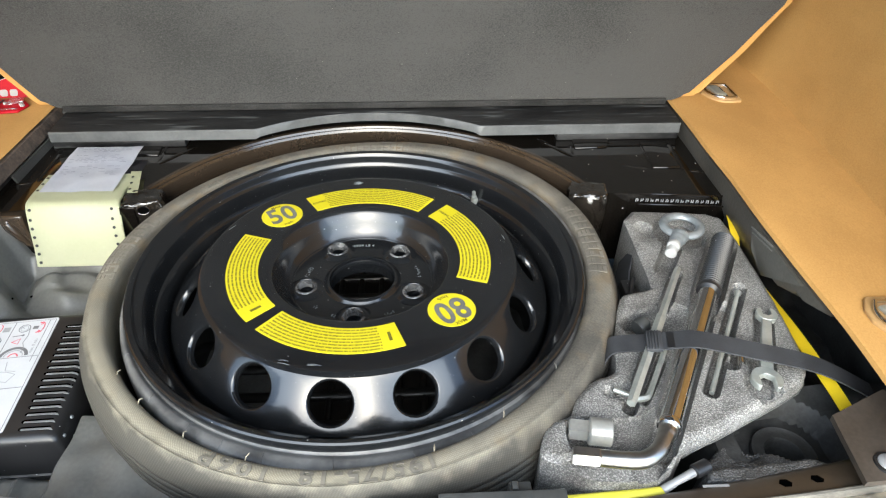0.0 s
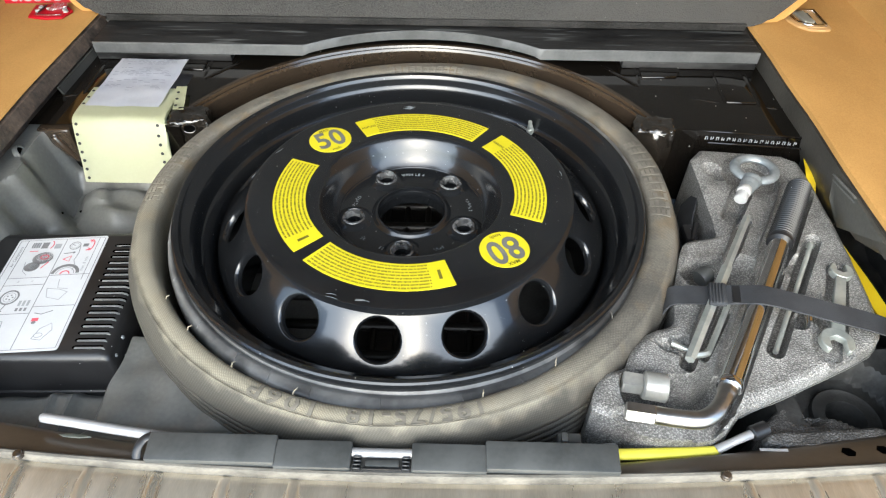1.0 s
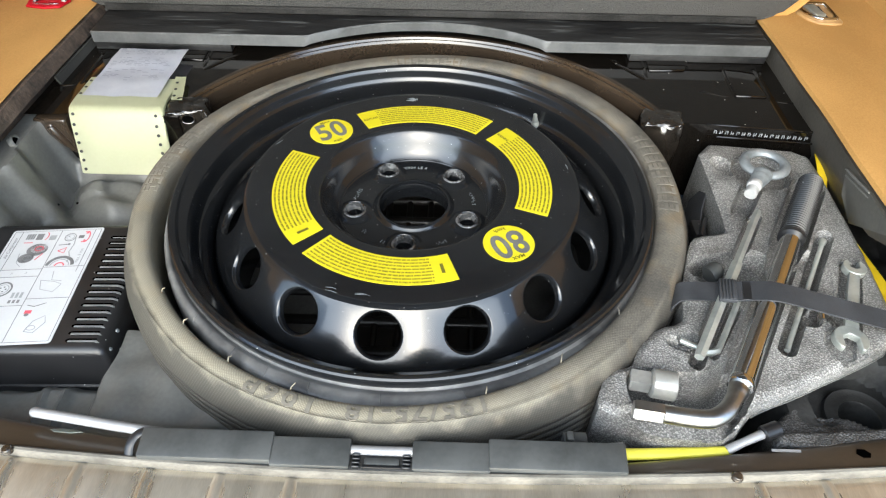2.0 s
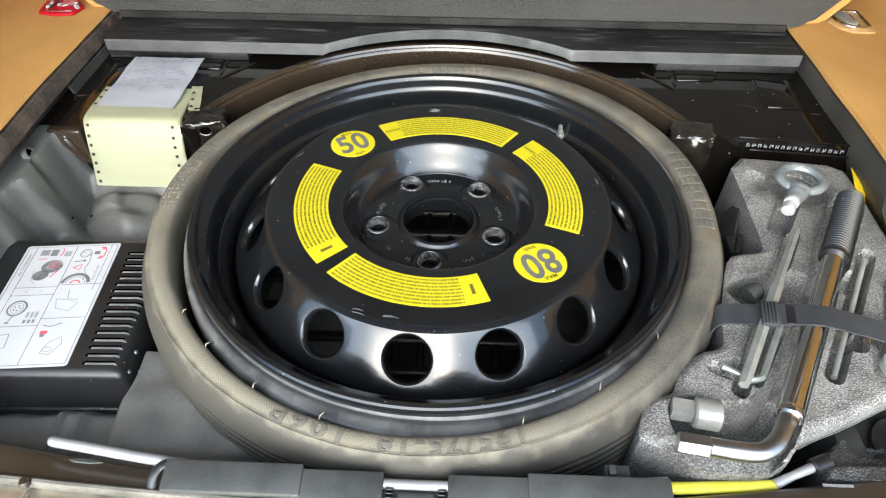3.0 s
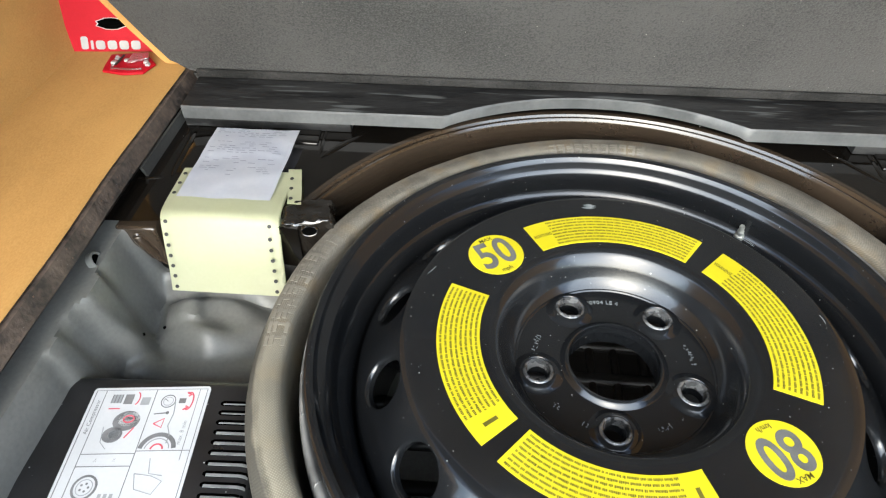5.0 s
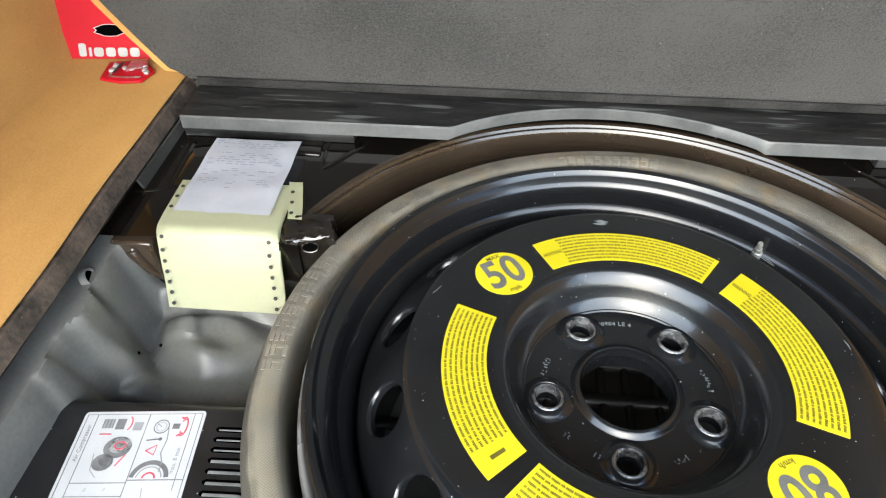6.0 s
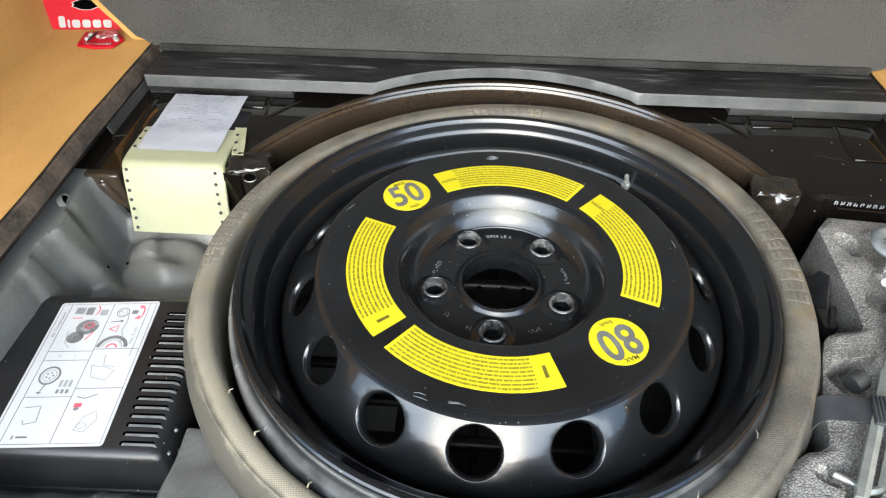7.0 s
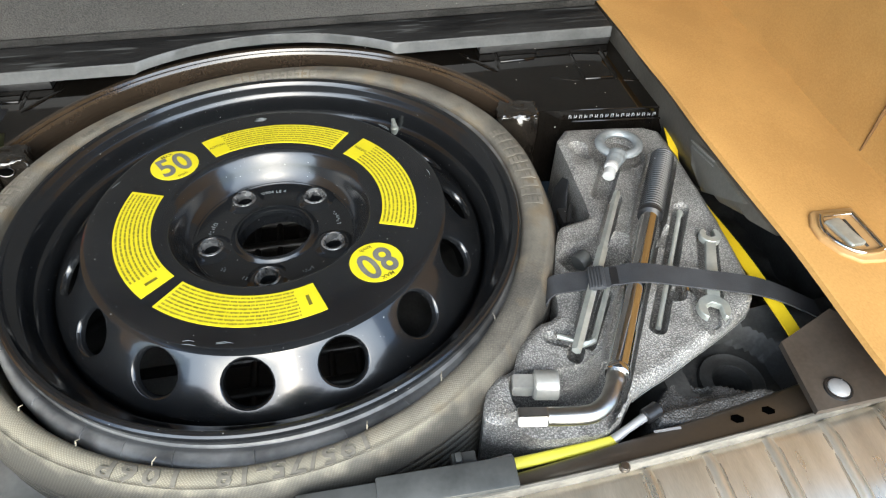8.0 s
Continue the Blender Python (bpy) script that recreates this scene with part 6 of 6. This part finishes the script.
# yellow strap along the tray, yellow-ended rod along the sill
solo("yellow_strap", ribbon(smooth_line([(0.468, 0.088, -0.014), (0.462, 0.06, -0.018), (0.4565, 0.027, -0.034), (0.4585, -0.03, -0.036), (0.4555, -0.107, -0.026), (0.4535, -0.16, -0.022), (0.452, -0.225, -0.022), (0.450, -0.25, -0.03)], 6), 0.0115, 0.002, (1, 0.05, 0.25)), "yellow_strap", "flat yellow strap running beside the tool tray", "strap")
rod = thing("support_rod", (0.0, -0.30, -0.02), "long bowed silver rod with a yellow sleeve behind the sill", "rod")


def rod_y(x):
    return -0.3045 + 0.0245 * (x / 0.28) ** 2


part("silver_tube", sweep(smooth_line([(-0.276, rod_y(-0.276) + 0.001, -0.016), (-0.274, rod_y(-0.274), -0.014)] + [(x, rod_y(x), -0.0125) for x in (-0.25, -0.18, -0.1, 0.0, 0.1, 0.176)], 5), 0.0040, 12), "silver", rod)
part("yellow_sleeve", sweep([(0.168, -0.2920, -0.0290), (0.20, -0.2900, -0.0300), (0.24, -0.2865, -0.0320), (0.264, -0.284, -0.0325)], [0.0048, 0.0048, 0.0046, 0.0042], 12, 0.7), "yellow_rod", rod, "yellow sleeve")
part("silver_tip", sweep([(0.262, -0.284, -0.0315), (0.274, -0.2795, -0.0270), (0.290, -0.2735, -0.0235), (0.2915, -0.273, -0.0232)], [0.0040, 0.0032, 0.0037, 0.0030], 12), "silver", rod)
part("end_cap", sweep([(0.2900, -0.2735, -0.0235), (0.2908, -0.2732, -0.0234), (0.3030, -0.2685, -0.0225), (0.3040, -0.2681, -0.0224)], [0.0050, 0.0062, 0.0062, 0.0050], 16), "black", rod, "black rubber end cap")

# latch cover in the middle of the sill
cover = thing("latch_cover", (0.0, -0.309, -0.02), "dark grey plastic lock cover with a latch in its middle", "latch cover")


def cover_piece(x0, x1, z1, dy=0.0):
    ya, yb = -0.2985 + 0.004 * (abs(x0 + x1) / 0.3) ** 2 + dy, -0.3195 + 0.003 * (abs(x0 + x1) / 0.3) ** 2
    bm = box(x0, x1, yb, ya, -0.03, z1, 0.0015, 2)
    for v in bm.verts:
        if v.co.y < (ya + yb) / 2:
            v.co.z -= 0.0035
    return bm


part("cover_panel", cover_piece(-0.182, -0.0835, -0.0035), "cover_plastic", cover)
part("cover_panel", cover_piece(-0.0845, -0.026, -0.0055), "cover_plastic", cover)
part("cover_panel", cover_piece(0.0195, 0.0765, -0.0055), "cover_plastic", cover)
part("cover_panel", cover_piece(0.0755, 0.176, -0.0035), "cover_plastic", cover)
part("end_bracket", sweep(smooth_line([(-0.1815, -0.2980, -0.0065), (-0.1865, -0.3005, -0.0075), (-0.1900, -0.3065, -0.0100), (-0.1905, -0.3135, -0.0150)], 6), 0.0036, 12, 0.5), "black", cover, "worn dark end bracket")
part("latch_recess", box(-0.0265, 0.020, -0.3195, -0.3075, -0.034, -0.0118, 0.0005), "cavity", cover)
for x in (-0.0215, 0.0155):
    part("latch_spring", join(*[box(x - 0.003, x + 0.003, -0.319 + 0.003 * k, -0.3175 + 0.003 * k, -0.0125, -0.0085, 0.0005, 1) for k in range(4)]), "black", cover)
part("latch_bar", box(-0.0155, 0.0105, -0.3165, -0.3105, -0.018, -0.0095, 0.0015), "cover_plastic", cover)
part("latch_hook", box(-0.017, 0.012, -0.3188, -0.3172, -0.016, -0.0095, 0.0005), "black", cover)
part("cover_clip", box(0.132, 0.150, -0.2945, -0.284, -0.03, -0.0105, 0.001), "cover_plastic", cover)
part("cover_clip", box(0.134, 0.139, -0.2935, -0.286, -0.011, -0.0055, 0.001), "cover_plastic", cover)

# corner plate with a bolt
plate = thing("corner_plate", (0.455, -0.26, -0.02), "dark brown sheet metal corner plate with a round bolt", "plate")
part("sheet", slab([(0.419, -0.2385, -0.0005), (0.4755, -0.216, 0.004), (0.52, -0.27, 0.004), (0.52, -0.298, 0.0), (0.413, -0.302, -0.002)], 0.006), "plate", plate)
part("bolt", lathe([(0.0, 0.0036), (0.0060, 0.0033), (0.0080, 0.0020), (0.0085, 0.0), (0.0, 0.0)], 0.4385, -0.2875, 32), "silver", plate, "pale round bolt head")
part("washer", lathe([(0.0085, 0.0012), (0.0105, 0.0010), (0.0108, -0.0015)], 0.4385, -0.2875, 32), "black", plate)


# lashing eyes on the right ledge
def lashing_eye(cx, cy):
    z = 0.0375
    ob = thing("lashing_eye", (cx, cy, z), "chromed folding lashing eye in a tan D-shaped bezel on the ledge", "lashing eye", "lashing eyes")
    shape = [(0.0262, 0.0325), (0.0265, -0.0255), (0.0235, -0.0315), (0.013, -0.0335), (-0.006, -0.0315), (-0.0185, -0.0195), (-0.0262, 0.0), (-0.0245, 0.017), (-0.0165, 0.0315), (-0.013, 0.0335)]

    def outline(f):
        return [(cx + f * x, cy + f * y) for x, y in shape]
    part("bezel", prism(outline(1.0), z - 0.002, z + 0.0034, 0.0016, 3), "tan_plastic", ob, "tan plastic bezel")
    part("recess", prism(outline(0.78), z - 0.002, z + 0.0038, 0.0003, 1), "tan_plastic", ob, "tan recess")
    line = smooth_line([(x, y, z + 0.0052) for x, y in outline(0.72)] + [(*outline(0.72)[0], z + 0.0052)], 5)
    part("ring", sweep(line, 0.0021, 10), "chrome", ob, "chromed ring")
    bm = box(-0.008, 0.008, -0.017, 0.017, 0.0, 0.0045, 0.002, 3)
    bmesh.ops.subdivide_edges(bm, edges=list(bm.edges), cuts=3, use_grid_fill=True)
    for v in bm.verts:
        v.co.z += 0.0012 * noise.noise(v.co * 130)
    bm.transform(pose(cx - 0.003, cy + 0.001, z + 0.003, 0, 0, 8))
    part("pivot", bm, "steel", ob, "chromed pivot plate")
    part("slot", box(cx + 0.0065, cx + 0.0095, cy - 0.017, cy + 0.018, z + 0.003, z + 0.0044, 0.0004, 1), "cavity", ob)


lashing_eye(0.5365, 0.340)
lashing_eye(0.5070, -0.1670)

# red retail card and a foil sachet on the left ledge
card = thing("red_retail_card", (-0.565, 0.345, 0.039), "red printed retail card with a hanging hole, leaning on the trim", "card")
CARD = Matrix.Translation((-0.560, 0.357, 0.0385)) @ Matrix.Rotation(radians(4), 4, "Z") @ Matrix.Rotation(radians(63), 4, "X")
bm = slab([(-0.0505, 0, 0), (0.085, 0, 0), (0.085, 0.10, 0), (-0.0795, 0.10, 0)], 0.0012)
bm.transform(CARD)
part("card_sheet", bm, "red", card)
for x, w, h in ((-0.0400, 0.0085, 0.0145), (-0.0285, 0.0032, 0.0100), (-0.0225, 0.0110, 0.0100), (-0.0085, 0.0110, 0.0100), (0.0055, 0.0110, 0.0100), (0.0195, 0.0110, 0.0100)):
    c = min(w, h) * 0.3
    bm = prism([(x + (w - c if sx > 0 else c) + c * math.cos(radians(a0 + 30 * i)), (0.0025 + (h - c if sy > 0 else c)) + c * math.sin(radians(a0 + 30 * i))) for sx, sy, a0 in ((1, 1, 0), (-1, 1, 90), (-1, -1, 180), (1, -1, 270)) for i in range(4)], 0.0001, 0.0005)
    bm.transform(CARD)
    part("logo_bar", bm, "offwhite", card)
for f, z, mat, name in ((1.12, 0.0004, "offwhite", "hole_outline"), (1.0, 0.0006, "hole_shade", "hanging_hole")):
    bm = prism([(-0.001 + f * (0.0165 + 0.002 * math.sin(3 * i)) * math.cos(radians(22.5 * i)), 0.0315 + f * 0.0062 * math.sin(radians(22.5 * i))) for i in range(16)], 0.0001, z)
    bm.transform(CARD)
    part(name, bm, mat, card)
sachet = thing("foil_sachet", (-0.518, 0.312, 0.0385), "small red and silver foil sachet lying on the ledge", "sachet")
bm = prism([(-0.553, 0.307), (-0.528, 0.302), (-0.505, 0.306), (-0.499, 0.328), (-0.520, 0.352), (-0.559, 0.345)], 0.0385, 0.0415, 0.001, 2)
bmesh.ops.subdivide_edges(bm, edges=list(bm.edges), cuts=2, use_grid_fill=True)
for v in bm.verts:
    v.co.z += (0.003 + 0.0012 * noise.noise(v.co * 90)) * max(0.0, 1 - math.hypot((v.co.x + 0.529) / 0.03, (v.co.y - 0.327) / 0.025)) * (v.co.z > 0.04)
part("foil", bm, "red", sachet)
part("silver_print", ribbon([(-0.549, 0.341, 0.0425), (-0.546, 0.327, 0.0432), (-0.543, 0.311, 0.0425), (-0.525, 0.3095, 0.0428), (-0.508, 0.312, 0.0425)], 0.0035, 0.0006), "clear", sachet, "silver chevron print")
part("dark_print", ribbon([(-0.5415, 0.342, 0.0430), (-0.5405, 0.316, 0.0440)], 0.0026, 0.0006), "cavity", sachet, "dark print")
part("silver_print", prism([(-0.531, 0.343), (-0.513, 0.346), (-0.508, 0.333), (-0.529, 0.322)], 0.0430, 0.0452), "clear", sachet, "silver printed picture")
for x, y, w in ((-0.548, 0.320, 0.006), (-0.5475, 0.330, 0.005), (-0.507, 0.3185, 0.005), (-0.511, 0.3235, 0.005), (-0.535, 0.3265, 0.006)):
    part("white_print", box(x, x + w, y, y + 0.0045, 0.0420, 0.0448, 0.0003, 1), "offwhite", sachet)
